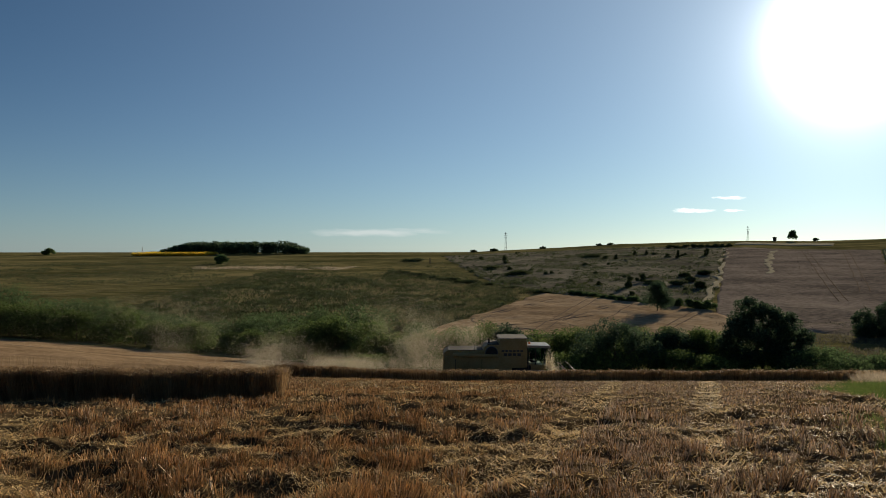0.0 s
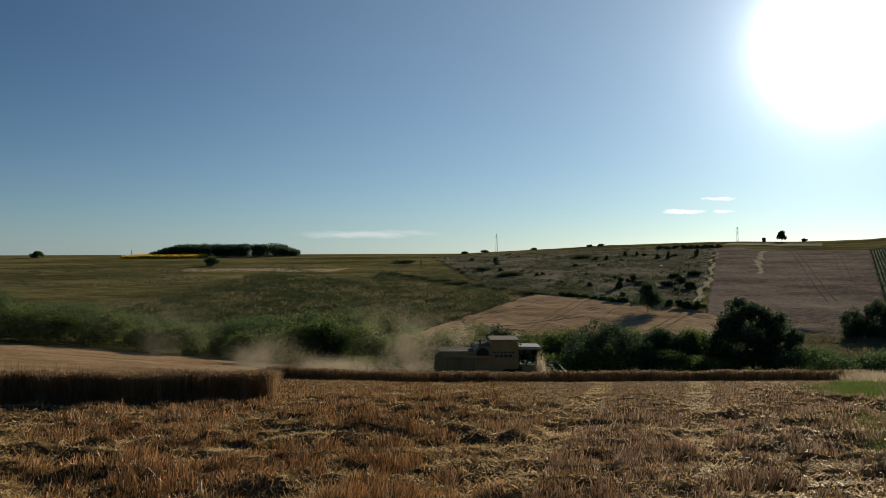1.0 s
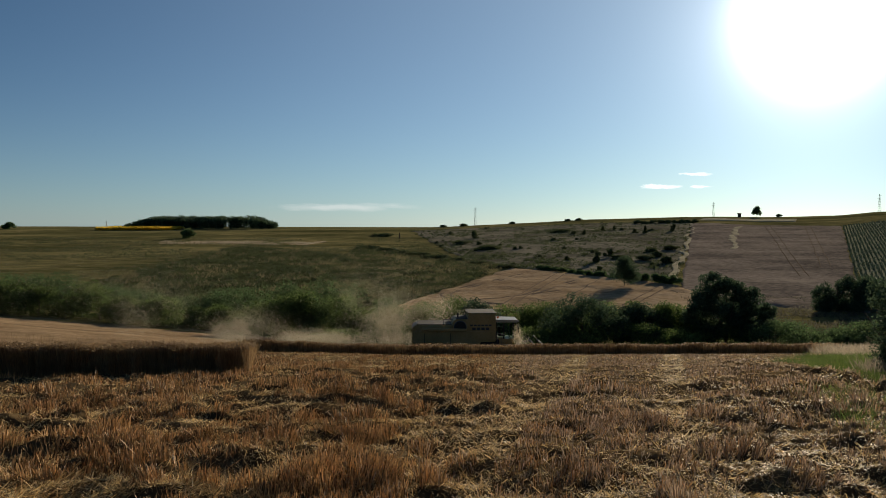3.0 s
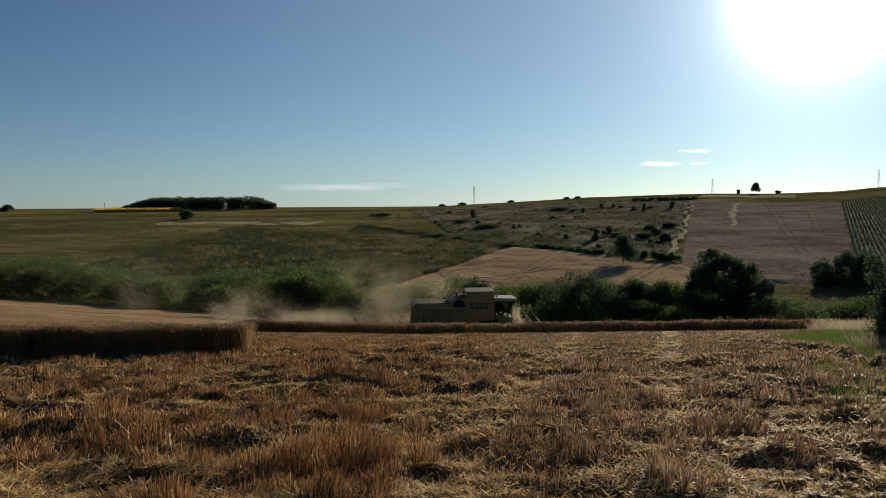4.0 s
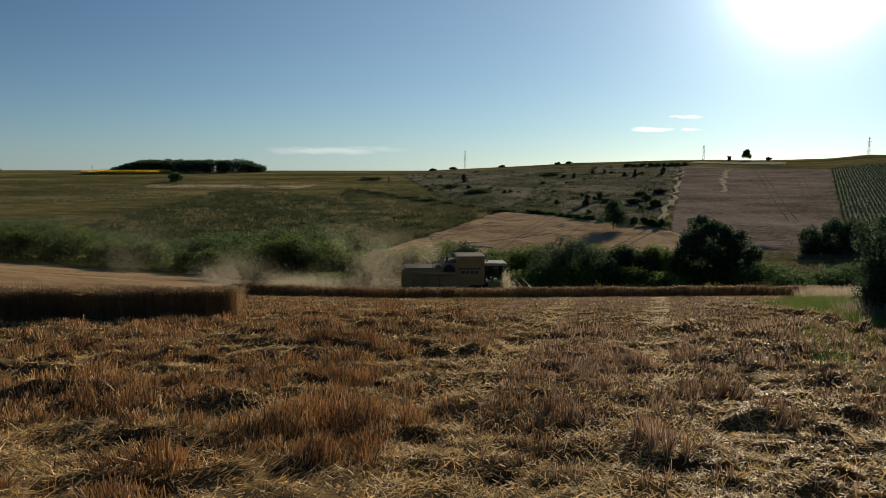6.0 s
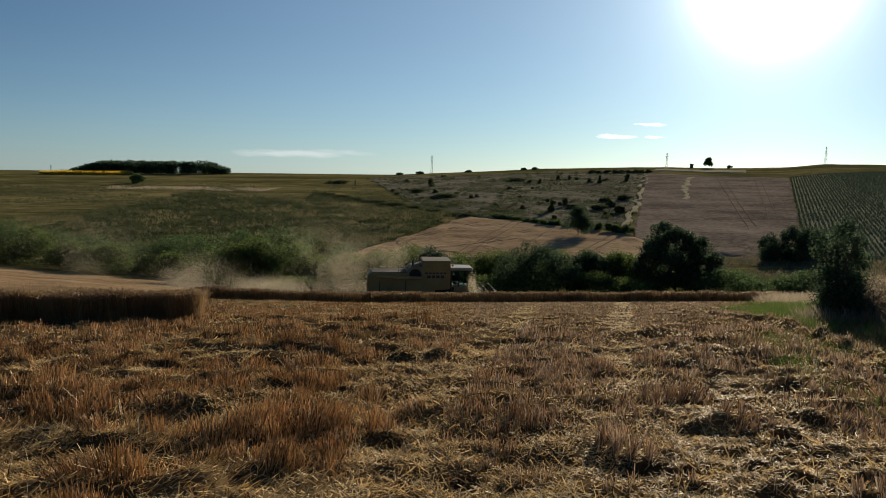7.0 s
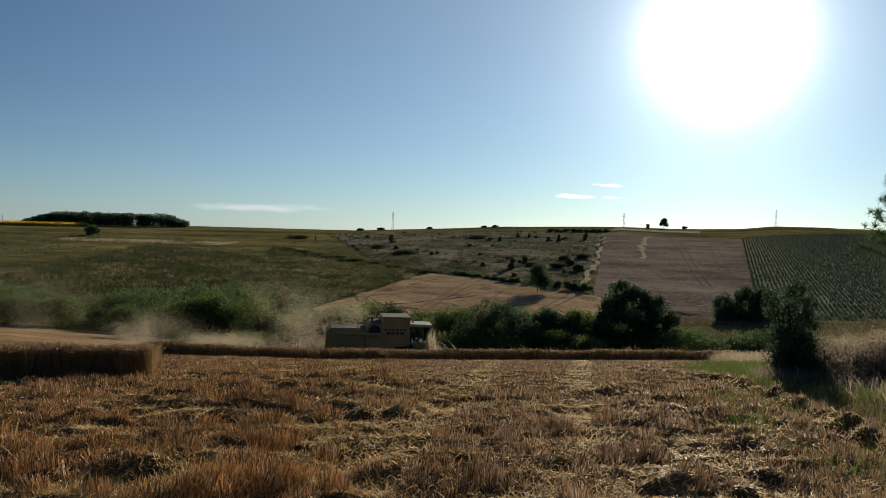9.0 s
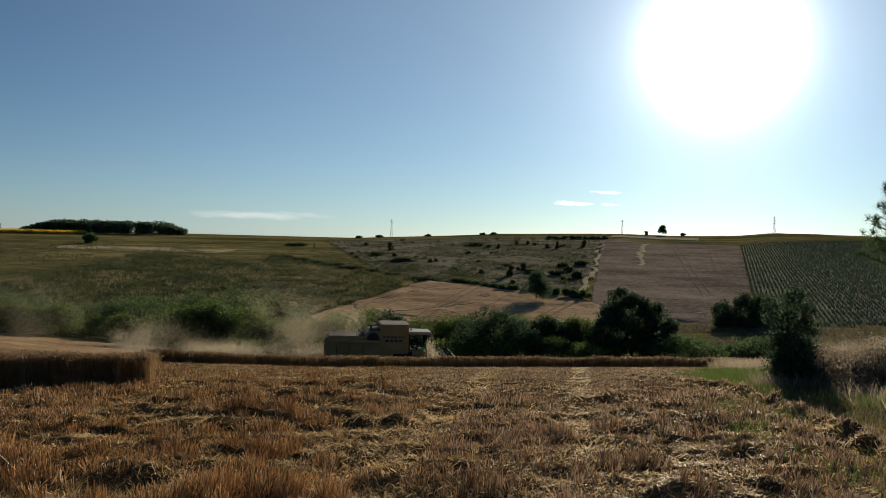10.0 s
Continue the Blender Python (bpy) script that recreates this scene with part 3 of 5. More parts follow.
def build_stubble():
    rng = np.random.RandomState(11)
    stand, old, lie = [], [], []
    for y0, y1, dense, wide, litter in ((2.0, 7, 2000, 0.0062, 2000), (7, 13, 1200, 0.0078, 1250), (13, 25, 360, 0.0125, 330), (25, 48.8, 95, 0.021, 65), (51.4, 79, 14, 0.03, 14)):
        x, y = scatter(rng, y0, y1, dense)
        # drilled rows, running away across the field
        row = (x * 0.86 - y * 0.5 + 0.25 * blotch(x, y, 2.5, 17)) / 0.13
        snap = (np.round(row) - row) * 0.13 * (0.5 if y1 < 20 else 0)
        x, y = x + snap * 0.86, y - snap * 0.5
        f = flattened(x, y)
        tuft, bare = tussocks(x, y)
        right = smoothstep(-1.5, 1.5, x - 0.12 * y)
        patch = smoothstep(0.45, 0.54, 0.5 * blotch(x + 0.5 * y, y * 1.6, 1.1, 24) + 0.3 * blotch(x, y, 0.4, 25) + 0.2 * blotch(x, y, 0.17, 36))
        patch = np.maximum(patch, 0.8 * right * smoothstep(0.36, 0.46, blotch(x, y, 0.5, 39)))
        share = (0.10 + 0.9 * patch) * (1 - 0.97 * smoothstep(0.36, 0.6, f))
        share = np.maximum(share, 0.95 * tuft) * (1 - 0.97 * bare) * (1 - 0.1 * right)
        keep = rng.rand(len(x)) < share
        x, y, tuft, patch, right = x[keep], y[keep], tuft[keep], patch[keep], right[keep]
        n = len(x)
        h = 0.032 + (0.086 - 0.044 * right) * patch * (0.55 + 0.6 * blotch(x, y, 0.5, 9)) + (0.085 - 0.025 * right) * tuft + 0.05 * rng.rand(n) ** 2 + 0.06 * (blotch(x, y, 0.16, 37) - 0.5) * patch
        h = h * (0.48 + 0.78 * smoothstep(0.36, 0.64, blotch(x, y, 0.27 + 0.35 * (y0 > 12), 38))) * (1 - 0.15 * smoothstep(12, 25, y))
        base = np.stack([x, y, height(x, y) + 0.03 + relief(x, y)], -1)
        loose = 0.14 + 0.45 * rng.rand(n) ** 3
        lean = np.stack([rng.normal(size=n) * loose + (blotch(x, y, 0.4, 12) - 0.5) * 0.6, rng.normal(size=n) * loose + (blotch(x, y, 0.4, 26) - 0.5) * 0.5, np.ones(n)], -1)
        stems = (base, base + lean * h[:, None], wide * (0.7 + 0.6 * rng.rand(n)))
        grey = rng.rand(n) < np.maximum(0.75 * right, 0.9 * (y > 50))
        for chosen, pieces in ((~grey, stand), (grey, old)):
            pieces.append(blades(stems[0][chosen], stems[1][chosen], stems[2][chosen], rng, 0.85))
        # chopped straw, thick in the lanes and between the tussocks
        x, y = scatter(rng, y0, y1, litter)
        f = flattened(x, y)
        bare = tussocks(x, y)[1]
        right = smoothstep(-1.5, 1.5, x - 0.12 * y)
        keep = rng.rand(len(x)) < (0.27 + 0.05 * right + 1.4 * f * f) * (1 - 0.9 * bare)
        x, y = x[keep], y[keep]
        n = len(x)
        a = rng.rand(n) * 2 * np.pi
        l = 0.018 + 0.075 * rng.rand(n) ** 2.2
        rise = rng.rand(n) ** 2 * 0.9
        base = np.stack([x, y, height(x, y) + 0.05 + relief(x, y) + 0.03 * rng.rand(n)], -1)
        tip = base + np.stack([np.cos(a) * l, np.sin(a) * l, rise * l], -1)
        lie.append(blades(base, tip, wide * (0.7 + 0.7 * rng.rand(n)), rng, 0.9))
    # mats of lodged long straw, combed one way
    lodged = []
    for y0, y1, dense, wide in ((2.0, 7, 700, 0.0055), (7, 14, 420, 0.007)):
        x, y = scatter(rng, y0, y1, dense)
        tuft, bare = tussocks(x, y)
        mat = smoothstep(0.54, 0.62, 0.7 * blotch(x, y, 1.3, 27) + 0.3 * blotch(x, y, 0.5, 28)) * (1 - tuft) * (1 - bare) * smoothstep(1.5, -1.5, x - 0.12 * y)
        keep = rng.rand(len(x)) < mat
        x, y = x[keep], y[keep]
        n = len(x)
        turn = 9.0 * blotch(x, y, 1.0, 29) + rng.normal(size=n) * 0.6
        l = 0.05 + 0.11 * rng.rand(n)
        base = np.stack([x, y, height(x, y) + 0.04 + relief(x, y) + 0.03 * rng.rand(n)], -1)
        tip = base + np.stack([np.cos(turn), np.sin(turn), 0.35 + 0.25 * rng.normal(size=n)], -1) * l[:, None]
        lodged.append(blades(base, tip, wide, rng, 0.85))
    # thinner straw around and behind the standpoint
    n = 50000
    x, y = rng.rand(n) * 14 - 8, rng.rand(n) * 12 - 10
    f = flattened(x, y)
    keep = rng.rand(n) > 0.9 * f
    x, y = x[keep], y[keep]
    n = len(x)
    base = np.stack([x, y, height(x, y) + 0.03 + relief(x, y)], -1)
    tip = base + np.stack([rng.normal(size=n) * 0.03, rng.normal(size=n) * 0.03, 0.06 + 0.07 * rng.rand(n)], -1)
    stand.append(blades(base, tip, 0.007, rng, 0.85))
    n = 26000
    x, y, a = rng.rand(n) * 14 - 8, rng.rand(n) * 12 - 10, rng.rand(n) * 2 * np.pi
    l = 0.02 + 0.08 * rng.rand(n) ** 2
    base = np.stack([x, y, height(x, y) + 0.05 + relief(x, y) + 0.03 * rng.rand(n)], -1)
    lie.append(blades(base, base + np.stack([np.cos(a) * l, np.sin(a) * l, 0.3 * l], -1), 0.007, rng, 0.9))
    tagged(sheet("stubble", *merge(stand), M_STRAW), "golden brown cut wheat stubble standing in uneven tussocks", "stubble", kind="stuff")
    tagged(sheet("weathered_stubble", *merge(old), M_STRAW_OLD), "short greyish brown weathered stubble near the field margin", "stubble", kind="stuff")
    tagged(sheet("loose_straw", *merge(lie), M_LITTER), "pale loose straw lying over the field", "straw", kind="stuff")
    tagged(sheet("lodged_straw", *merge(lodged), M_LODGED), "mats of golden lodged straw combed flat", "straw", kind="stuff")


build_stubble()


# ---------------- standing wheat ----------------
def wheat(name, x, y, seed, wide, label, tall=1.0):
    rng = np.random.RandomState(seed)
    n = len(x)
    h = 0.50 + 0.16 * blotch(x, y, 1.4, 3) + 0.12 * blotch(x, y, 0.35, 5) + 0.14 * rng.rand(n)
    h = h * tall
    base = np.stack([x, y, height(x, y) + 0.02], -1)
    lean = np.stack([rng.normal(size=n) * 0.16 + 0.3 * (blotch(x, y, 0.8, 18) - 0.5), rng.normal(size=n) * 0.16, np.ones(n)], -1)
    top = base + lean * h[:, None]
    nod = top + np.stack([rng.normal(size=n) * 0.06, rng.normal(size=n) * 0.06, 0.09 * rng.rand(n) - 0.03], -1)
    parts = [blades(base, top, wide, rng, 0.7), blades(top, nod, wide * 2.6, rng, 0.5)]
    mid = base + (top - base) * (0.35 + 0.4 * rng.rand(n))[:, None]
    droop = mid + np.stack([rng.normal(size=n) * 0.10, rng.normal(size=n) * 0.10, -0.06 * rng.rand(n)], -1)
    pick = rng.rand(n) < 0.4
    parts.append(blades(mid[pick], droop[pick], wide * 1.4, rng, 0.2))
    return tagged(sheet(name, *merge(parts), M_WHEAT), label, "wheat", kind="stuff")


def build_wheat():
    rng = np.random.RandomState(21)
    # dense margin along the cut front, thinner inside
    n = 46000
    x = -4.0 - 14 * rng.rand(n)
    front = np.interp(x, [-40, -10.2, -7.3, -5.5, -4.0], [15.5, 17.4, 18.2, 18.7, 19.2])
    y = front + 0.35 * blotch(x, 0 * x, 0.5, 15) + 0.25 * blotch(x, 0 * x, 0.15, 16) + 1.6 * rng.rand(n) ** 1.4
    n = 22000
    y2 = 18 + 33 * rng.rand(n)
    x2 = -3.8 - (0.62 * y2 + 2) * rng.rand(n)
    x, y = np.concatenate([x, x2]), np.concatenate([y, y2])
    keep = in_wheat(x, y)
    wheat("wheat_block", x[keep], y[keep], 22, 0.008, "block of ripe standing wheat with a cut front edge")
    n = 26000
    x, y = -11 + 39.5 * rng.rand(n), 48.9 + 2.3 * rng.rand(n) ** 1.3
    thin = rng.rand(n) > smoothstep(25, 29, x) * 0.6
    wheat("wheat_strip", x[thin], y[thin], 23, 0.024, "narrow uncut strip of ripe standing wheat", 1.12)


build_wheat()

# ---------------- hedges, shrubs and trees ----------------
def hedge(x0, x1, step, depth, xs, tops, seed, mat, label, group, n=5200, wide=2.1, size=0.115):
    """A row of shrubs; tops: the height of their tops above the eye level at places xs across."""
    rng = np.random.RandomState(seed)
    x = x0
    k = 0
    while x < x1:
        y = depth + rng.normal() * 2.0
        base = float(height(x, y))
        h = max(1.3, np.interp(x, xs, tops) * y / depth - base + rng.normal() * 0.35)
        bush("shrub", x, y, step * wide * (0.85 + 0.4 * rng.rand()), h, seed + k, mat, label, n=n, size=size, group=group)
        x += step * (0.75 + 0.5 * rng.rand())
        k += 1


hedge(-58, 6, 3.4, 87, [-58, -48, -40, -34, -28, -20, -14, -11, -9, -6, 0, 6], [-5.6, -6.2, -6.8, -7.8, -8.8, -9.2, -8.4, -6.6, -7.4, -9.2, -9.6, -9.4], 100, M_LEAF,
      "leafy green valley shrub behind the harvested field", "valley hedge")
hedge(-60, 6, 4.2, 95, [-60, -48, -36, -28, -20, -14, -10, -4, 6], [-5.0, -6.0, -7.0, -8.4, -8.2, -7.0, -6.6, -9.0, -10.2], 150, M_LEAF_DARK,
      "dark green bush at the foot of the hill", "valley thicket", n=4200)
hedge(5, 36, 2.9, 91, [5, 8, 11, 14, 18, 22, 26, 30, 36], [-9.6, -9.4, -9.8, -9.9, -9.7, -9.4, -9.6, -9.9, -11.5], 200, M_LEAF,
      "dark green rounded shrub in the valley hedge", "valley hedge", n=5200)
hedge(-8, 39, 3.4, 83, [-8, 5, 20, 34, 38, 43, 50, 58], [-11.4, -11.4, -11.2, -11.2, -10.4, -10.4, -10.7, -11.0], 300, M_LEAF, "low bright green shrub along the field edge", "field edge shrubs", n=2400)
hedge(39, 58, 3.2, 84, [39, 43, 50, 58], [-10.9, -10.9, -11.3, -11.6], 340, M_LEAF_DARK, "low dark green shrub at the field corner", "field edge shrubs", n=2400)
lobed("tree", 36.2, 86, [(-1.4, 7.0, 1.9, 1.3), (0.6, 6.4, 1.7, 1.3), (-2.6, 5.7, 1.6, 1.3), (-3.8, 4.4, 1.3, 1.2), (2.3, 5.3, 1.6, 1.3), (4.5, 3.7, 1.3, 1.2), (3.2, 3.2, 1.9, 1.5),
                        (-1.5, 4.2, 2.2, 1.7), (1.2, 4.3, 2.2, 1.7), (-3.3, 2.6, 1.8, 1.5), (0.0, 2.2, 2.4, 1.8), (4.4, 1.8, 1.5, 1.3), (-1.8, 1.3, 2.0, 1.3), (2.4, 1.3, 2.0, 1.3)],
      401, M_TREE, "broad dark green deciduous tree in the valley", "tree", 34000, 0.13, 0.9)
bush("shrub", -11.3, 85, 4.4, 5.0, 409, M_LEAF_DARK, "tall dark leafy bush in the valley hedge", "shrub", n=7000, size=0.12, clumps=16, group="large hedge bushes")
DOME = [(-2.4, 3.0, 2.0, 2.0), (-0.6, 4.2, 2.2, 1.7), (1.2, 3.7, 2.0, 1.7), (2.9, 2.9, 1.9, 1.6), (4.3, 1.9, 1.6, 1.5), (-3.4, 1.6, 1.6, 1.6), (-1.0, 1.8, 2.2, 1.8), (1.8, 1.5, 2.2, 1.5)]
for k, (x, y, f, g) in enumerate(((18.6, 83.0, 1.0, 1.06), (7.4, 84.5, 0.62, 0.9), (26.2, 87.5, 0.72, 0.84))):
    lobed("shrub", x, y, [(a * f, u * g, r * f, q * g) for a, u, r, q in DOME], 405 + k, M_TREE, "large dark rounded bush in the valley hedge", "shrub", 12000, 0.115, 0.6, "large hedge bushes")
bush("tree", 43.7, 155.0, 6.4, 6.6, 402, M_TREE, "small dark round tree on the brown hillside field", "tree", n=6000, size=0.16, low=0.1, clumps=14)
lobed("shrub", 71, 124, [(-2.7, 2.8, 1.8, 2.1), (-2.4, 1.2, 2.0, 1.4), (1.5, 3.8, 2.1, 2.2), (0.2, 1.8, 2.6, 1.9), (3.4, 2.3, 1.9, 2.0), (2.4, 1.2, 2.4, 1.4)], 410, M_TREE,
      "tall dark green twin-topped shrub in the valley", "shrub", 15000, 0.15, 0.8, "far valley shrubs")
bush("shrub", 77.5, 126, 7.0, 5.6, 412, M_TREE, "tall dark green shrub in the valley", "shrub", n=8000, size=0.15, group="far valley shrubs", clumps=22)
bush("shrub", -97, 331, 6.6, 4.0, 430, M_LEAF_DARK, "dark bush alone on the upper meadow", "shrub", n=1500, size=0.4)
bush("tree", 193, 420, 6.4, 6.0, 431, M_LEAF_DARK, "single round tree on the skyline", "tree", n=1500, size=0.35, low=0.25)
bush("tree", -218, 420, 7.5, 3.6, 432, M_LEAF_DARK, "single low tree on the skyline", "tree", n=1300, size=0.4, low=0.05)


def region(corners, n, rng):
    """Random places inside a four-cornered stretch of the plan."""
    (ax, ay), (bx, by), (cx, cy), (dx, dy) = corners
    u, v = rng.rand(n), rng.rand(n)
    x = (ax * (1 - u) + bx * u) * (1 - v) + (dx * (1 - u) + cx * u) * v
    y = (ay * (1 - u) + by * u) * (1 - v) + (dy * (1 - u) + cy * u) * v
    return x, y


def tufts(name, corners, n, per, size, mat, seed, label, category, patch=6.0, share=0.5, lift=0.0, slim=0.35):
    """Clumps of stalks and leaves, gathered in patches."""
    rng = np.random.RandomState(seed)
    x, y = region(corners, n, rng)
    keep = (0.6 * blotch(x, y, patch, seed) + 0.4 * blotch(x, y, patch * 0.3, seed + 1)) > 1 - share
    x, y = np.repeat(x[keep], per), np.repeat(y[keep], per)
    s = size * (0.5 + rng.rand(len(x)))
    x, y = x + rng.normal(size=len(x)) * size * 0.5, y + rng.normal(size=len(x)) * size * 0.5
    base = np.stack([x, y, height(x, y) + lift - 0.05], -1)
    tip = base + np.stack([rng.normal(size=len(x)) * 0.4, rng.normal(size=len(x)) * 0.4, 0.6 + 0.4 * rng.rand(len(x))], -1) * s[:, None]
    return tagged(sheet(name, *blades(base, tip, s * slim, rng, 0.25), mat), label, category, kind="stuff")


MEADOW = [(-110, 132), (20, 132), (0, 340), (-210, 340)]
tufts("weeds", DARK, 26000, 3, 0.55, M_SCRUB, 31, "dark weedy plants on the crop block", "weeds", 5, 0.5, 0.2)
tufts("slope_weeds", WEEDY_SLOPE, 13000, 3, 0.55, M_SCRUB, 43, "dark weedy plants below the bank", "weeds", 5, 0.5)
tufts("pale_weeds", DARK, 10000, 3, 0.6, M_HAY, 32, "pale dry weeds among the dark crop", "weeds", 7, 0.46, 0.35, 0.2)
tufts("pale_slope_weeds", WEEDY_SLOPE, 11000, 3, 0.6, M_HAY, 44, "pale dry weeds below the bank", "weeds", 7, 0.46, 0, 0.22)
tufts("meadow_grass", MEADOW, 30000, 3, 0.42, M_SCRUB, 33, "olive tufts of meadow grass on the hillside", "grass", 14, 0.5)
tufts("dry_grass", MEADOW, 26000, 2, 0.35, M_HAY, 34, "dry straw-coloured tufts of meadow grass", "grass", 20, 0.5, 0, 0.3)
tufts("pale_band", [(-98, 296), (-40, 288), (-34, 308), (-102, 314)], 5000, 2, 0.4, M_REED, 40, "pale dry grass band across the upper meadow", "grass", 7, 0.6, 0, 0.3)
tufts("pale_patch", [(-14, 188), (6, 188), (4, 222), (-18, 224)], 2200, 2, 0.35, M_REED, 42, "pale dry grass patch on the middle meadow", "grass", 5, 0.55, 0, 0.3)
tufts("sunflower_heads", SUNFLOWERS, 2600, 2, 1.1, M_SUNFLOWER, 48, "yellow sunflower heads on the hill crest", "sunflowers", 8, 0.9, 0.5, 0.5)
tufts("slope_grass", SLOPE_E, 16000, 3, 0.5, M_SCRUB, 35, "dark tufts of rough grass on the scrub slope", "grass", 8, 0.5, 0.1)
tufts("pale_slope_grass", SLOPE_E, 9000, 2, 0.32, M_HAY_GREY, 36, "pale dry grass on the scrub slope", "grass", 12, 0.5, 0.1, 0.3)
tufts("crop_ears", CROP, 13000, 2, 0.13, M_FIELD, 37, "ripe ears over the brown hillside field", "crop", 8, 0.6, 0.28)
tufts("fallow_ears", FALLOW, 17000, 2, 0.17, M_FALLOW, 38, "ripe ears over the mauve hill field", "crop", 10, 0.6, 0.22)
tufts("valley_grass", [(40, 92), (120, 92), (90, 140), (50, 140)], 7000, 3, 0.5, M_HAY_GREY, 39, "rough dry grass on the valley floor", "grass", 6, 0.6, 0, 0.2)


def build_rows():
    rng = np.random.RandomState(41)
    (ax, ay), (bx, by), (cx, cy), (dx, dy) = ROWS_F
    pieces = []
    for i in range(90):
        u = np.full(440, (i + 0.5) / 90.0)
        v = rng.rand(440)
        x = (ax * (1 - u) + bx * u) * (1 - v) + (dx * (1 - u) + cx * u) * v + rng.normal(size=440) * 0.12
        y = (ay * (1 - u) + by * u) * (1 - v) + (dy * (1 - u) + cy * u) * v
        base = np.stack([x, y, height(x, y) + 0.1], -1)
        tip = base + np.stack([rng.normal(size=440) * 0.2, rng.normal(size=440) * 0.2, 0.35 + 0.4 * rng.rand(440)], -1)
        pieces.append(blades(base, tip, 0.35, rng, 0.4))
    tagged(sheet("crop_rows", *merge(pieces), M_WEED_DARK), "rows of dark green leafy crop plants", "crop", kind="stuff")


M_WEED_DARK = material("crop_leaves", [(0.045, 0.065, 0.042), (0.07, 0.095, 0.06), (0.10, 0.13, 0.08)], 0.3, 5, 0.6, 0, through_light=0.15, island=0.4, specular=0.2)
build_rows()

def clumps(name, corners, n, size, mat, seed, label, patch=16):
    rng = np.random.RandomState(seed)
    x, y = region(corners, n, rng)
    keep = 0.65 * blotch(x, y, patch, seed) + 0.35 * blotch(x, y, patch * 0.35, seed + 1) > 0.5
    blobs = [(a, b, float(height(a, b)) + 0.25 * w, w, w, 0.55 * w) for a, b, w in zip(x[keep], y[keep], size * (0.4 + rng.rand(int(keep.sum())) ** 2 * 1.2))]
    tagged(sheet(name, *leaves(rng, blobs, 40 * len(blobs), 0.18), mat), label, "scrub", kind="stuff")


clumps("meadow_scrub", DARK, 2200, 1.1, M_SCRUB, 45, "low dark scrub scattered over the weedy hillside", 8)
clumps("bank_scrub", WEEDY_SLOPE, 1000, 1.1, M_SCRUB, 47, "low dark scrub scattered below the bank", 8)
clumps("slope_scrub", SLOPE_E, 700, 0.75, M_SCRUB, 46, "low dark scrub scattered over the rough slope")
for k, f in enumerate(np.linspace(0, 1, 24)):
    x, y = -17 + 42 * f, 277 - 84 * f + 1.5 * math.sin(k * 1.9)
    bush("shrub", x, y, 5.5, 0.55 + 0.2 * (k % 3), 580 + k, M_SCRUB, "low dark bush on the bank between two meadows", "shrub", n=420, size=0.25, clumps=6, group="bank bushes")
# scrub on the slope, larger ones singly
rng = np.random.RandomState(51)
for k in range(26):
    x, y = region(SLOPE_E, 1, rng)
    h = 0.8 + 1.0 * rng.rand() ** 2
    bush("scrub_bush", float(x[0]), float(y[0]), h * (1.2 + rng.rand()), h, 500 + k, M_SCRUB, "small dark thorny bush on the rough slope", "shrub", n=420, size=0.22, clumps=6, group="slope scrub")
for k, (x, y, w, h) in enumerate(((77.8, 308, 2.2, 3.4), (69, 302.5, 1.8, 2.2), (87, 325, 1.8, 2.0), (93.3, 301.5, 2.2, 3.4), (108.4, 312, 2.6, 3.2), (25, 309, 4.0, 3.4), (56.4, 214, 2.4, 2.6), (49, 200, 2.6, 3.4))):
    bush("scrub_bush", x, y, w, h, 620 + k, M_SCRUB, "upright dark bush standing alone on the slope", "shrub", n=1100, size=0.2, clumps=7, group="slope scrub")
for k, f in enumerate(np.linspace(0, 1, 17)):
    x, y = 32 + 23 * f, np.interp(f, [0, 0.3, 0.55, 0.75, 1], [189, 176.5, 168.5, 163.5, 159.5]) + rng.normal() * 0.8
    bush("shrub", x, y, 3.4, 0.9 + 0.8 * smoothstep(0.65, 0.8, f) + 0.4 * rng.rand(), 540 + k, M_LEAF_DARK, "low dark bush along the upper field edge", "shrub", n=1100, size=0.18, clumps=6, group="field edge bushes")
for k, (x, y, w, h) in enumerate(((80, 232, 6, 1.6), (72, 227, 4.5, 1.2), (63, 204, 5.5, 1.5), (66.5, 196, 3.5, 1.9), (57, 208, 5, 1.1), (69, 212, 3.2, 1.7), (26, 252, 9, 1.4), (18, 279, 8, 1.3), (63.5, 323, 11, 1.7), (-14, 345, 12, 1.4))):
    bush("shrub", x, y, w, h, 560 + k, M_SCRUB, "broad dark thicket on the rough slope", "shrub", n=1800, size=0.24, group="slope thickets")
for k, (x, w, h) in enumerate(((17, 4, 1.6), (28, 5, 1.7), (55, 4, 1.5), (86, 4, 1.2), (205, 4, 2.0), (92, 4, 1.3))):
    bush("shrub", x, 418, w, h * 0.7, 570 + k, M_SCRUB, "small dark bush on the skyline", "shrub", n=500, size=0.35, group="skyline bushes")
for k, f in enumerate(np.linspace(0, 1, 9)):
    bush("shrub", 110 + 28 * f, 366 + rng.normal(), 5.0, 1.3 + 0.5 * rng.rand(), 600 + k, M_SCRUB, "low dark bush in the hedge under the skyline", "shrub", n=700, size=0.28, clumps=6, group="upper hedge")
post = new("marker_post")
post.location = (-5.6, 327.3, float(height(-5.6, 327.3)))
adopt(sheet("shaft", *tubes([((0, 0, -0.3), (0, 0, 2.4), 0.28, 0.24)], 8), M_BARK), post)
adopt(sheet("cap", *tubes([((0, 0, 2.4), (0, 0, 2.6), 0.34, 0.10)], 8), M_BARK), post)
tagged(post, "dark wooden post standing on the upper slope", "post")


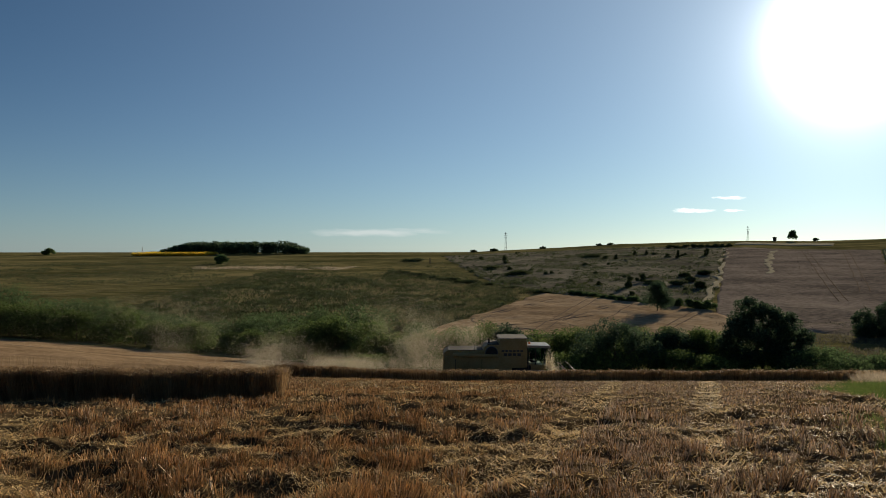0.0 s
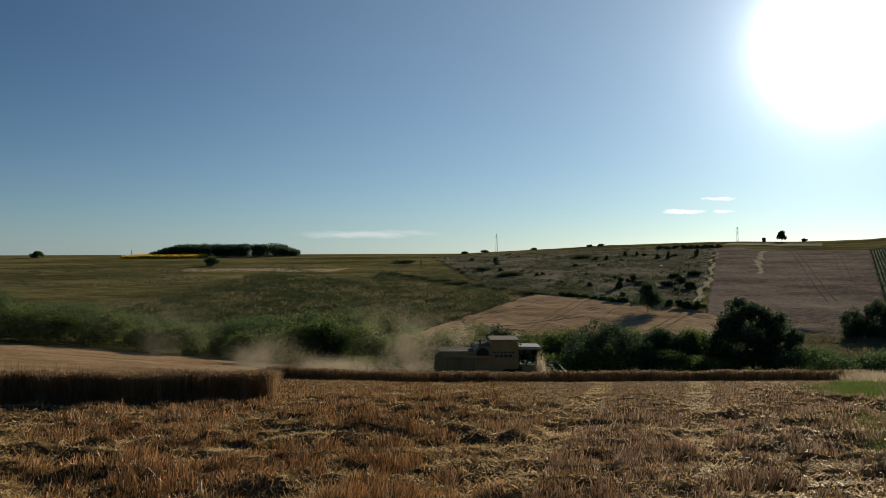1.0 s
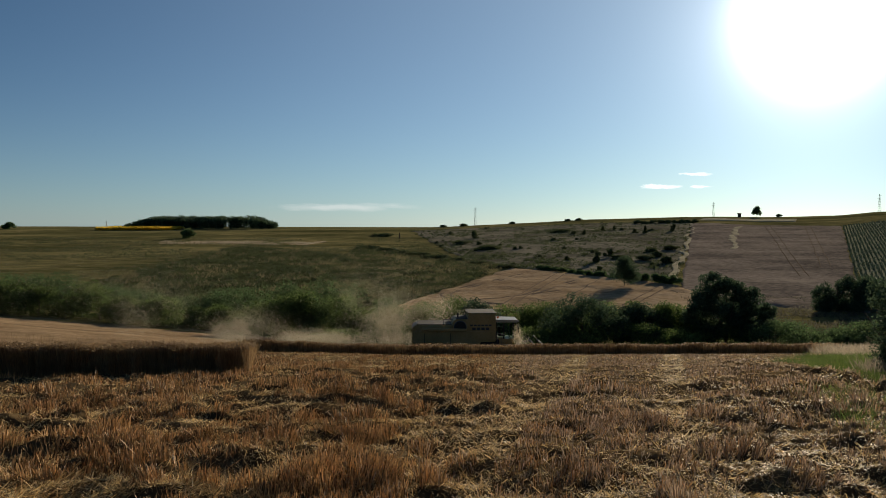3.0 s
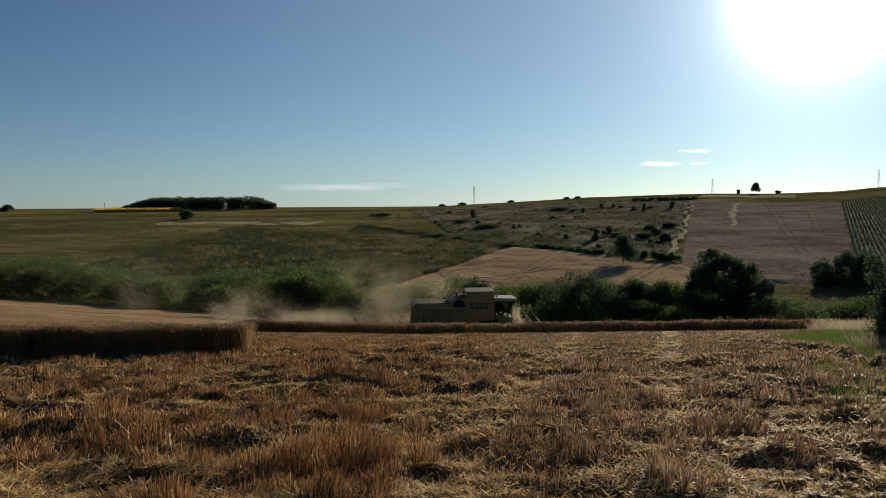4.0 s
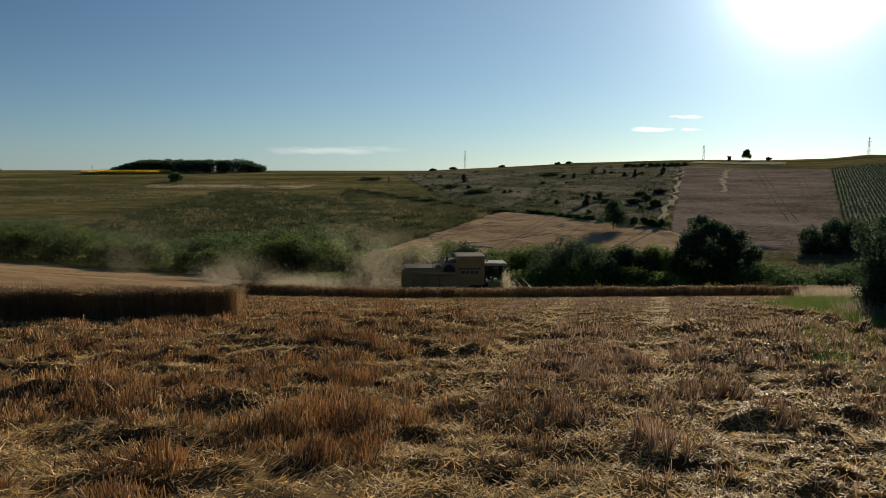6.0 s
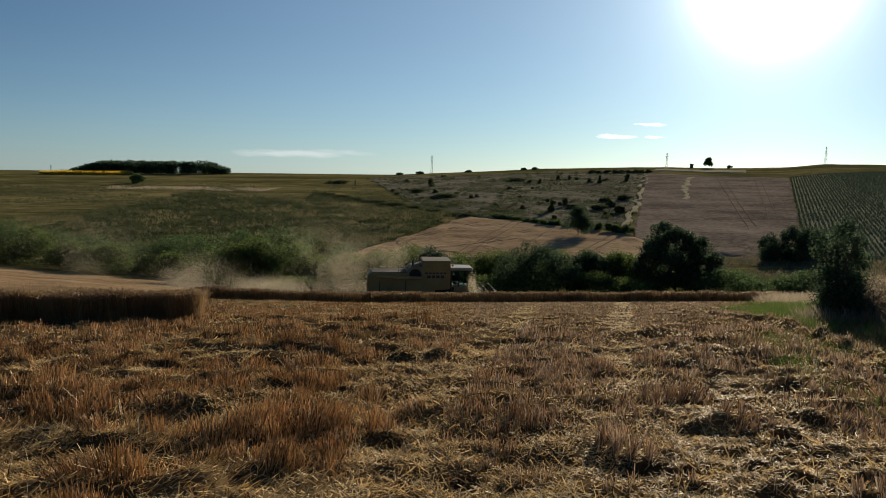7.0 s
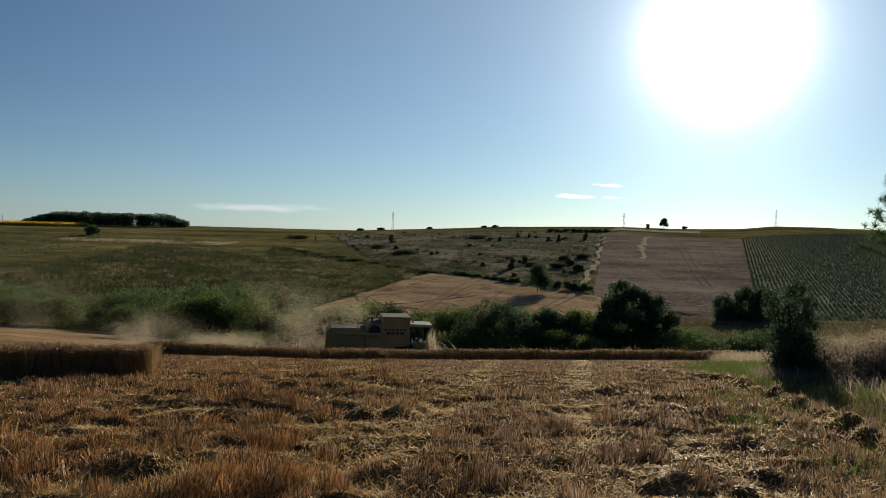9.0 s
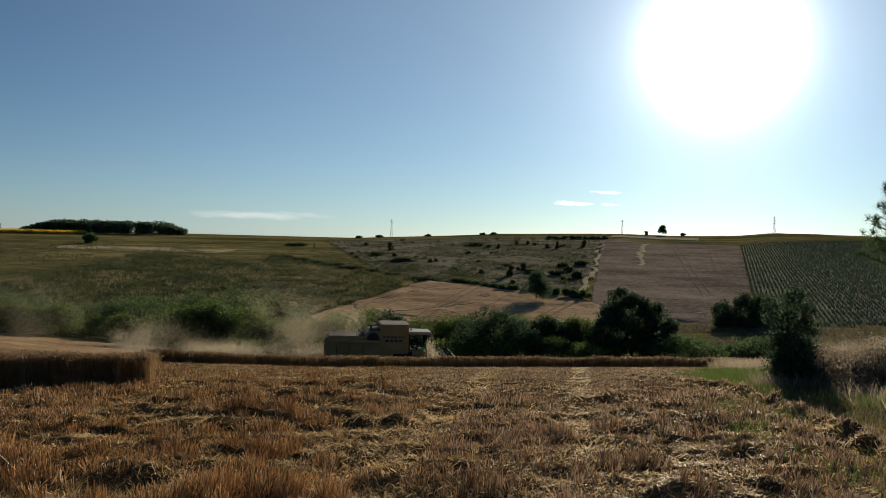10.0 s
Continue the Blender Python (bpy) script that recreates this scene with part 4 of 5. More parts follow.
def build_forest():
    rng = np.random.RandomState(61)
    blobs = []
    for i in range(150):
        f = rng.rand()
        x, y = -164 + 87 * f, 424 + rng.rand() * 20
        h = 7.0 * min(1.0, 0.16 + 3.4 * f, 0.4 + 5 * (1 - f)) * (0.85 + 0.2 * rng.rand())
        z = float(height(x, y))
        blobs.append((x, y, z + h * 0.72, 2.6, 2.6, h * 0.32))
        blobs.append((x, y, z + h * 0.35, 2.4, 2.4, h * 0.36))
    tagged(sheet("far_wood", *leaves(rng, blobs, 22000, 0.55), M_TREE), "dark wood on the far hilltop", "wood", kind="stuff")


build_forest()


# ---------------- pylons, hut, clouds ----------------
def pylon(x, y, top):
    base = float(height(x, y))
    h = top - base
    root = new("pylon")
    root.location = (x, y, base)
    w, t = h * 0.055, 0.12

    def leg_at(sx, sy, f):
        k = w * (1 - f) + 0.35 * f
        return (sx * k, sy * k, h * f - 0.3 * (f == 0))
    for sx in (-1, 1):
        for sy in (-1, 1):
            adopt(sheet("leg", *tubes([(leg_at(sx, sy, 0), leg_at(sx, sy, 1), t, t * 0.7)], 4), M_STEEL), root)
    for i in range(7):
        f0, f1 = i / 7, (i + 1) / 7
        segs = []
        for a, b in (((-1, -1), (1, -1)), ((1, -1), (1, 1)), ((1, 1), (-1, 1)), ((-1, 1), (-1, -1))):
            segs.append((leg_at(*a, f0), leg_at(*b, f1), t * 0.5, t * 0.5))
        adopt(sheet("brace", *tubes(segs, 4), M_STEEL), root)
    for f, l in ((0.72, 0.07), (0.83, 0.09), (0.93, 0.065)):
        adopt(sheet("crossarm", *tubes([((-h * l, 0, h * f), (h * l, 0, h * f), t * 0.6, t * 0.6), ((-h * l, 0, h * f), (0, 0, h * f + 1.1), t * 0.5, t * 0.5), ((h * l, 0, h * f), (0, 0, h * f + 1.1), t * 0.5, t * 0.5)], 4), M_STEEL), root)
    tagged(root, "grey steel lattice power pylon behind the skyline", "pylon", group="power line")


for u, y, top in ((0.0826, 950, 21.0), (0.4013, 1100, 33.0), (0.6283, 1000, 42.0), (-0.396, 1200, 2.5)):
    pylon(u * y, y, top)


def build_hut():
    x, y = 183.4, 420.0
    root = new("hut")
    root.location, root.scale = (x, y, float(height(x, y))), (0.65, 0.65, 0.75)
    wall = np.array([(a, b, c) for c in (-0.3, 2.3) for a, b in ((-1.1, -1), (1.1, -1), (1.1, 1), (-1.1, 1))], float)
    faces = np.array([(0, 1, 5, 4), (1, 2, 6, 5), (2, 3, 7, 6), (3, 0, 4, 7)])
    adopt(sheet("wall", wall, faces, M_BARK), root)
    roof = np.array([(-1.4, -1.3, 2.25), (1.4, -1.3, 2.25), (1.4, 1.3, 2.25), (-1.4, 1.3, 2.25), (-1.4, -1.3, 2.5), (1.4, -1.3, 2.5), (1.4, 1.3, 2.9), (-1.4, 1.3, 2.9)])
    adopt(sheet("roof", roof, np.array([(0, 3, 2, 1), (4, 5, 6, 7), (0, 1, 5, 4), (1, 2, 6, 5), (2, 3, 7, 6), (3, 0, 4, 7)]), M_BARK), root)
    tagged(root, "small dark wooden hut on the skyline", "hut")


build_hut()


def cloud(x, z, w, h, seed, thick, bright, label):
    """A thin bank of vapour: a curved, self-glowing sheet with ragged, see-through edges."""
    m = bpy.data.materials.new("glowing_cloud_vapour")
    m.use_nodes = True
    nt = m.node_tree
    nt.nodes.clear()
    out, mix = nt.nodes.new("ShaderNodeOutputMaterial"), nt.nodes.new("ShaderNodeMixShader")
    # emission stands in for sunlight scattered through the cloud
    clear, glow = nt.nodes.new("ShaderNodeBsdfTransparent"), nt.nodes.new("ShaderNodeEmission")
    glow.inputs["Color"].default_value, glow.inputs["Strength"].default_value = (1.0, 0.99, 0.96, 1), bright
    tc, mp, ns = nt.nodes.new("ShaderNodeTexCoord"), nt.nodes.new("ShaderNodeMapping"), nt.nodes.new("ShaderNodeTexNoise")
    mp.inputs["Location"].default_value = (seed * 3.7, 0, seed * 1.3)
    mp.inputs["Scale"].default_value = (5.0 / w, 1.0 / w, 1.6 / h)
    ns.inputs["Scale"].default_value, ns.inputs["Detail"].default_value, ns.inputs["Roughness"].default_value = 1.0, 7, 0.62
    # falls off from the middle to the rim
    rim, ln = nt.nodes.new("ShaderNodeMapping"), nt.nodes.new("ShaderNodeVectorMath")
    rim.inputs["Scale"].default_value = (2.0 / w, 0, 2.0 / h)
    ln.operation = "LENGTH"
    fall, both, lim = nt.nodes.new("ShaderNodeMapRange"), nt.nodes.new("ShaderNodeMath"), nt.nodes.new("ShaderNodeMapRange")
    fall.inputs[1].default_value, fall.inputs[2].default_value, fall.inputs[3].default_value, fall.inputs[4].default_value = 0.0, 1.0, 0.36, -0.45
    both.operation = "ADD"
    lim.inputs[1].default_value, lim.inputs[2].default_value, lim.inputs[4].default_value = 0.45, 0.75, thick
    nt.links.new(tc.outputs["Object"], mp.inputs[0])
    nt.links.new(tc.outputs["Object"], rim.inputs[0])
    nt.links.new(mp.outputs[0], ns.inputs["Vector"])
    nt.links.new(rim.outputs[0], ln.inputs[0])
    nt.links.new(ln.outputs["Value"], fall.inputs[0])
    nt.links.new(fall.outputs[0], both.inputs[0])
    nt.links.new(ns.outputs["Fac"], both.inputs[1])
    nt.links.new(both.outputs[0], lim.inputs[0])
    nt.links.new(lim.outputs[0], mix.inputs[0])
    nt.links.new(clear.outputs[0], mix.inputs[1])
    nt.links.new(glow.outputs[0], mix.inputs[2])
    nt.links.new(mix.outputs[0], out.inputs["Surface"])
    a, b = np.meshgrid(np.linspace(-0.5, 0.5, 24), np.linspace(-0.5, 0.5, 8), indexing="ij")
    ob = sheet("cloud", np.stack([a * w, 60 * np.cos(a * 3) * np.cos(b * 3), b * h], -1).reshape(-1, 3), grid_faces(24, 8), m)
    ob.location = (x, 4150, z)
    ob.visible_shadow = False
    tagged(ob, label, "cloud", kind="stuff")


cloud(1370, 212, 540, 52, 1, 0.9, 1.15, "small thin white cloud low over the horizon")
cloud(1608, 212, 270, 36, 2, 0.85, 1.15, "small thin white cloud low over the horizon")
cloud(1578, 283, 430, 44, 3, 0.9, 1.15, "small thin white cloud wisp low over the horizon")
cloud(-430, 92, 1600, 100, 4, 0.4, 0.72, "faint pale cloud streak over the hilltop")


# ---------------- combine harvester ----------------
def part(name, bm, mat, parent, label=""):
    me = bpy.data.meshes.new(name)
    bm.normal_update()
    bm.to_mesh(me)
    bm.free()
    me.materials.append(mat)
    ob = new(name, me)
    ob.parent = parent
    if label:
        tagged(ob, label)
    return ob


def profile(points, y0, y1, bevel=0.03):
    """A side outline (x, z) drawn out across the machine from y0 to y1, with rounded edges."""
    bm = bmesh.new()
    f = bm.faces.new([bm.verts.new((x, y0, z)) for x, z in points])
    ext = bmesh.ops.extrude_face_region(bm, geom=[f])
    bmesh.ops.translate(bm, vec=(0, y1 - y0, 0), verts=[g for g in ext["geom"] if isinstance(g, bmesh.types.BMVert)])
    bmesh.ops.recalc_face_normals(bm, faces=bm.faces)
    if bevel:
        bmesh.ops.bevel(bm, geom=list(bm.edges), offset=bevel, segments=2, affect="EDGES", clamp_overlap=True)
    return bm


def block(x0, x1, y0, y1, z0, z1, bevel=0.02):
    return profile([(x0, z0), (x1, z0), (x1, z1), (x0, z1)], y0, y1, bevel)


def drum(x, z, r, y0, y1, sides=28, inner=0.0):
    """A round part with its axle across the machine; a ring where inner is given."""
    bm = bmesh.new()
    rings = []
    steps = [(r, y0 + 0.03), (r, y1 - 0.03), (r - 0.04, y1), (max(inner, 0.01), y1), (max(inner, 0.01), y0), (r - 0.04, y0)]
    for rad, y in steps:
        rings.append([bm.verts.new((x + rad * math.cos(2 * math.pi * i / sides), y, z + rad * math.sin(2 * math.pi * i / sides))) for i in range(sides)])
    for a in range(len(rings)):
        p, q = rings[a], rings[(a + 1) % len(rings)]
        for i in range(sides):
            bm.faces.new((p[i], p[(i + 1) % sides], q[(i + 1) % sides], q[i]))
    bmesh.ops.recalc_face_normals(bm, faces=bm.faces)
    return bm


def rods(segs, sides=8):
    bm = bmesh.new()
    v, f = tubes(segs, sides)
    vs = [bm.verts.new(p) for p in v]
    for q in f:
        bm.faces.new([vs[i] for i in q])
    return bm


M_GLASS = bpy.data.materials.new("cab_glass")
M_GLASS.use_nodes = True
g_b = M_GLASS.node_tree.nodes["Principled BSDF"]
g_b.inputs["Base Color"].default_value, g_b.inputs["Roughness"].default_value = (0.55, 0.72, 0.70, 1), 0.04
g_b.inputs["Transmission Weight"].default_value, g_b.inputs["IOR"].default_value = 1.0, 1.1
M_RED = material("amber_plastic", [(0.5, 0.10, 0.02), (0.6, 0.14, 0.03)], 3, 4, 0.3, 0)
M_ROOF = material("pale_roof_paint", [(0.24, 0.21, 0.15), (0.32, 0.28, 0.21)], 1.5, 6, 0.4, 0, specular=0.5)
# near-black colour that takes the sunlight off the machine's upper faces
M_TOP_SHADE = material("top_shade", [(0.035, 0.03, 0.024), (0.075, 0.065, 0.05)], 1.2, 7, 0.85, 0.1, 0.004, specular=0.1)
M_DECAL = material("dark_decal", [(0.03, 0.03, 0.035), (0.05, 0.05, 0.05)], 3, 4, 0.5, 0)


def wheel(name, x, z, r, y, w, parent):
    tyre_bm = drum(x, z, r, y, y + w, 30, r * 0.55)
    for i in range(22):
        a = 2 * math.pi * i / 22
        m = Matrix.Translation((x + math.cos(a) * r, y + w * (0.27 if i % 2 else 0.73), z + math.sin(a) * r)) @ Matrix.Rotation(-a, 4, "Y") @ Matrix.Rotation(0.5 if i % 2 else -0.5, 4, "X")
        bmesh.ops.create_cube(tyre_bm, size=1.0, matrix=m @ Matrix.Diagonal((0.07, w * 0.55, 0.06, 1)))
    ob = part(name, drum(x, z, r * 0.2, y + w * 0.1, y + w * 0.9, 16), M_DARK, parent)
    part("tyre", tyre_bm, M_DARK, ob, "dusty black lugged tyre")
    part("rim", drum(x, z, r * 0.55, y + w * 0.25, y + w * 0.6, 24, r * 0.16), M_ROOF, ob, "pale steel rim")


def build_combine():
    x0, y0 = 0.0, 55.0
    root = new("combine_harvester")
    root.location = (x0, y0, float(height(4, 56.0)) + 0.02)
    # straw hood, side panels, engine bay, grain tank
    part("straw_hood", profile([(0.0, 1.15), (0.25, 0.95), (2.2, 1.0), (3.1, 1.1), (3.1, 3.02), (0.3, 3.0), (0.02, 2.8)], 0.15, 2.65, 0.05), M_BODY, root)
    part("side_panel", profile([(1.9, 0.95), (4.9, 1.0), (5.0, 1.75), (6.1, 1.8), (6.1, 2.5), (2.6, 2.6), (1.9, 2.45)], 0.0, 0.13, 0.02), M_BODY, root, "dusty cream side panel")
    part("side_panel", profile([(0.12, 1.1), (1.8, 1.0), (1.8, 2.5), (0.12, 2.6)], 0.03, 0.13, 0.02), M_BODY, root)
    part("chassis", profile([(0.6, 0.6), (6.4, 0.7), (6.4, 1.9), (2.4, 1.9), (0.6, 1.2)], 0.35, 2.45, 0.03), M_DARK, root)
    engine = part("engine_cover", profile([(2.95, 2.45), (4.15, 2.45), (4.15, 3.42), (3.2, 3.42), (2.95, 3.2)], 0.1, 2.7, 0.05), M_BODY, root)
    part("air_screen", drum(3.52, 2.86, 0.42, 0.02, 0.13, 32), M_DARK, engine, "round black rotary air screen")
    part("screen_rim", drum(3.52, 2.86, 0.47, 0.04, 0.12, 32, 0.42), M_STEEL, engine)
    part("handrail", rods([((2.3, 0.2, 3.0), (2.3, 0.2, 3.4), 0.02, 0.02), ((2.3, 0.2, 3.4), (3.0, 0.2, 3.4), 0.02, 0.02)]), M_STEEL, root)
    tank = part("grain_tank", profile([(4.1, 2.4), (6.12, 2.4), (6.12, 3.72), (5.95, 3.8), (4.2, 3.8), (4.1, 3.7)], 0.08, 2.72, 0.05), M_BODY, root)
    part("tank_rim", block(4.02, 6.2, 0.02, 2.78, 3.78, 3.86, 0.015), M_BODY, tank)
    for k in range(6):
        a = 4.25 + 0.27 * k
        part("decal_bar", block(a, a + 0.2, 0.068, 0.08, 2.92, 3.04, 0.0), M_DECAL, tank, "unreadable dark lettering bar")
    for k in range(4):
        a = 4.4 + 0.33 * k
        part("decal_bar", block(a, a + 0.25, 0.068, 0.08, 2.62, 2.82, 0.0), M_DECAL, tank, "unreadable dark lettering bar")
    # added dark sheets over tank, hood and engine, so their tops don't look sunlit
    part("tank_top_shade", block(4.06, 6.16, 0.06, 2.74, 3.862, 3.9, 0.012), M_TOP_SHADE, tank, "added dark sheet muting the sunlit tank top")
    part("hood_top_shade", block(0.35, 2.9, 0.2, 2.6, 3.012, 3.05, 0.012), M_TOP_SHADE, root, "added dark sheet muting the sunlit top of the straw hood")
    part("engine_top_shade", block(3.22, 4.08, 0.14, 2.66, 3.424, 3.45, 0.01), M_TOP_SHADE, engine, "added dark sheet muting the sunlit engine top")
    part("skirt", block(0.3, 5.0, 0.02, 0.1, 0.82, 0.98, 0.01), M_DARK, root, "black lower skirt strip")
    for k in range(2):
        a = 0.9 + 1.9 * k
        part("panel_seam", block(a, a + 0.03, -0.006 if a > 1.85 else 0.024, 0.03, 1.15, 2.4, 0.0), M_DARK, root, "dark joint between side panels")
    # cab
    cab = part("cab", block(6.15, 7.5, 0.45, 2.35, 1.55, 1.95, 0.04), M_BODY, root)
    for cx, cy in ((6.2, 0.5), (7.45, 0.5), (6.2, 2.3), (7.45, 2.3), (6.75, 0.48)):
        part("cab_post", block(cx - 0.04, cx + 0.04, cy - 0.04, cy + 0.04, 1.93, 3.16, 0.01), M_DARK, cab)
    part("cab_roof", profile([(6.08, 3.16), (7.75, 3.14), (7.9, 3.2), (7.8, 3.32), (6.15, 3.36)], 0.35, 2.45, 0.04), M_ROOF, cab, "pale cab roof with visor")
    part("side_glass", block(6.25, 6.71, 0.475, 0.487, 1.95, 3.14, 0), M_GLASS, cab)
    part("door_glass", block(6.8, 7.4, 0.475, 0.487, 1.95, 3.14, 0), M_GLASS, cab)
    part("windscreen", block(7.46, 7.475, 0.55, 2.25, 1.95, 3.14, 0), M_GLASS, cab)
    part("rear_wall", block(6.17, 6.22, 0.55, 2.25, 1.95, 3.1, 0.01), M_DARK, cab)
    part("operator_seat", profile([(6.45, 2.0), (6.95, 2.0), (6.95, 2.12), (6.6, 2.16), (6.52, 2.75), (6.42, 2.75)], 1.15, 1.65, 0.04), M_DARK, cab, "empty black operator seat")
    part("steering_column", rods([((7.3, 1.4, 1.95), (7.12, 1.4, 2.45), 0.04, 0.03), ((7.12, 1.2, 2.45), (7.12, 1.6, 2.45), 0.02, 0.02)]), M_DARK, cab)
    part("beacon", drum(6.32, 3.5, 0.09, 0.55, 0.73, 14), M_RED, cab, "amber warning beacon")
    part("mirror", block(7.75, 7.8, 0.05, 0.25, 2.4, 2.85, 0.01), M_DARK, cab)
    part("mirror_arm", rods([((7.6, 0.4, 3.18), (7.78, 0.15, 2.85), 0.015, 0.015)]), M_STEEL, cab)
    # ladder and platform
    part("platform", block(6.2, 7.35, -0.1, 0.45, 1.52, 1.58, 0.01), M_STEEL, root)
    ladder = part("ladder", rods([((6.55, -0.12, 0.45), (6.55, -0.12, 1.55), 0.02, 0.02), ((6.95, -0.12, 0.45), (6.95, -0.12, 1.55), 0.02, 0.02)]), M_STEEL, root)
    for k in range(4):
        part("rung", rods([((6.55, -0.12, 0.55 + 0.28 * k), (6.95, -0.12, 0.55 + 0.28 * k), 0.018, 0.018)]), M_STEEL, ladder)
    part("guard_rail", rods([((6.2, -0.1, 1.58), (6.2, -0.1, 2.4), 0.018, 0.018), ((6.2, -0.1, 2.4), (6.5, -0.1, 2.4), 0.018, 0.018), ((6.5, -0.1, 2.4), (6.5, -0.1, 1.58), 0.018, 0.018)]), M_STEEL, root)
    part("unloading_auger", rods([((4.0, 0.0, 2.62), (0.7, -0.12, 2.72), 0.13, 0.13)], 16), M_BODY, root, "folded cream unloading auger tube")
    part("exhaust_pipe", rods([((3.4, 1.2, 3.4), (3.4, 1.2, 3.75), 0.07, 0.07)], 12), M_DARK, root)
    wheel("front_wheel", 5.7, 0.86, 0.86, -0.05, 0.6, root)
    wheel("front_wheel", 5.7, 0.86, 0.86, 2.25, 0.6, root)
    wheel("rear_wheel", 1.35, 0.56, 0.56, 0.25, 0.4, root)
    wheel("rear_wheel", 1.35, 0.56, 0.56, 2.15, 0.4, root)
    # feeder and header
    part("feeder_house", profile([(6.6, 1.0), (6.6, 1.5), (8.3, 0.95), (8.3, 0.3)], 0.8, 2.0, 0.03), M_DARK, root)
    header = part("header", profile([(8.25, 0.2), (9.3, 0.12), (9.35, 0.2), (8.5, 0.4), (8.35, 1.15), (8.25, 1.15)], -0.9, 3.9, 0.02), M_BODY, root, "wide cream cutting header")
    for yy in (-0.98, 3.9):
        part("divider", profile([(8.25, 0.15), (9.5, 0.1), (9.7, 0.2), (9.2, 0.6), (8.3, 1.2)], yy, yy + 0.08, 0.01), M_DARK, header)
        part("reel_arm", rods([((8.3, yy, 1.2), (9.35, yy, 1.25), 0.04, 0.04)]), M_STEEL, header)
    reel = part("reel", rods([((9.3, -0.85, 1.2), (9.3, 3.85, 1.2), 0.06, 0.06)], 10), M_STEEL, header)
    for k in range(6):
        a = math.pi / 3 * k + 0.2
        px, pz = 9.3 + 0.52 * math.cos(a), 1.2 + 0.52 * math.sin(a)
        segs = [((px, -0.85, pz), (px, 3.85, pz), 0.025, 0.025)]
        segs += [((9.3, yy, 1.2), (px, yy, pz), 0.015, 0.015) for yy in (-0.8, 1.5, 3.8)]
        part("reel_bat", rods(segs, 5), M_DARK, reel)
    part("intake_auger", drum(8.7, 0.55, 0.2, -0.8, 3.8, 16), M_STEEL, header)
    tagged(root, "dusty cream combine harvester working beside the wheat strip", "combine harvester")


build_combine()


# ---------------- dust raised by the machine ----------------
def dust(name, blobs, speck, seed, label):
    """Fine specks hanging in puffs: (x, y, z, rx, ry, rz, number)."""
    rng = np.random.RandomState(seed)
    cs = []
    for x, y, z, rx, ry, rz, n in blobs:
        p = rng.normal(size=(2 * n, 3)) * 0.5
        q = np.array((x, y, z)) + p * np.array((rx, ry, rz))
        puff = 0.5 * blotch(q[:, 0] + 0.5 * q[:, 1], q[:, 2], 1.6, seed) + 0.3 * blotch(q[:, 0], q[:, 2] + q[:, 1], 0.7, seed + 1) + 0.2 * blotch(q[:, 0], q[:, 2], 0.3, seed + 2)
        p = p[rng.rand(2 * n) < np.clip((puff - 0.28) * 2.2, 0.03, 1)]
        cs.append(np.array((x, y, z)) + p * np.array((rx, ry, rz)))
    c = np.concatenate(cs)
    c[:, 2] = np.maximum(c[:, 2], height(c[:, 0], c[:, 1]) + 0.1)
    n = len(c)
    v = np.stack([c + rng.normal(size=(n, 3)) * speck for _ in range(3)], 1).reshape(-1, 3)
    return tagged(sheet(name, v, np.arange(3 * n).reshape(n, 3), M_DUST), label, "dust", kind="stuff")


dust("dust_cloud", [(-1.5, 59.5, -7.6, 3.6, 2.0, 1.9, 90000), (2.6, 59.2, -6.6, 1.8, 1.2, 1.3, 40000), (-3.2, 60.5, -6.0, 3.4, 2.0, 2.2, 52000)], 0.0066, 81,
     "billowing beige dust cloud behind the harvester")
dust("ground_dust", [(-5.5, 57.8, -8.9, 8.0, 1.6, 0.75, 200000), (-13.5, 60.0, -8.7, 3.6, 2.0, 1.9, 95000)], 0.0073, 82, "low beige dust drifting along the harvested swath")
dust("dust_haze", [(-22, 64, -7.4, 4.5, 3.0, 3.4, 45000), (-31, 68, -6.4, 7.0, 3.0, 4.0, 30000)], 0.0072, 83, "thin beige dust haze drifting off over the hedge")
dust("chaff_dust", [(7.75, 55.2, -8.5, 0.3, 0.3, 0.9, 26000), (8.0, 55.2, -9.3, 0.6, 0.5, 0.9, 60000)], 0.0065, 84, "bright puff of chaff dust at the cab front")


# ---------------- grassy verge ----------------
M_TALLWEED = material("tall_weeds", [(0.12, 0.10, 0.072), (0.20, 0.165, 0.12), (0.30, 0.25, 0.185)], 0.8, 6, 0.7, 0, through_light=0.5, island=0.45)
tufts("verge_grass", [(6.0, 4.0), (12, 4.0), (30, 36), (17, 33)], 17000, 6, 0.30, M_WEED, 91, "fresh green grass along the field margin", "grass", 2.5, 0.42, 0, 0.05)
tufts("verge_dry_grass", [(6.4, 4.5), (13, 4.5), (40, 48), (26, 48)], 11000, 5, 0.36, M_REED, 92, "dry grass along the field margin", "grass", 3, 0.55, 0, 0.04)
tufts("verge_turf", [(5.4, 3.0), (13, 3.0), (34, 40), (17.5, 36)], 24000, 3, 0.18, M_HAY, 90, "short dry turf along the field margin", "grass", 3, 0.9, 0, 0.12)
tufts("verge_green", [(9.3, 14.5), (11.2, 15.5), (15.5, 26), (12.6, 26)], 2600, 8, 0.24, M_WEED, 87, "patch of lush green grass before the shrubs", "grass", 2.5, 0.7, 0, 0.05)
tufts("field_weeds", [(4.5, 5.0), (6.6, 5.0), (8.8, 14), (6.9, 14)], 420, 6, 0.2, M_WEED, 89, "green weeds coming up through the stubble", "weeds", 1.2, 0.5, 0.05, 0.05)
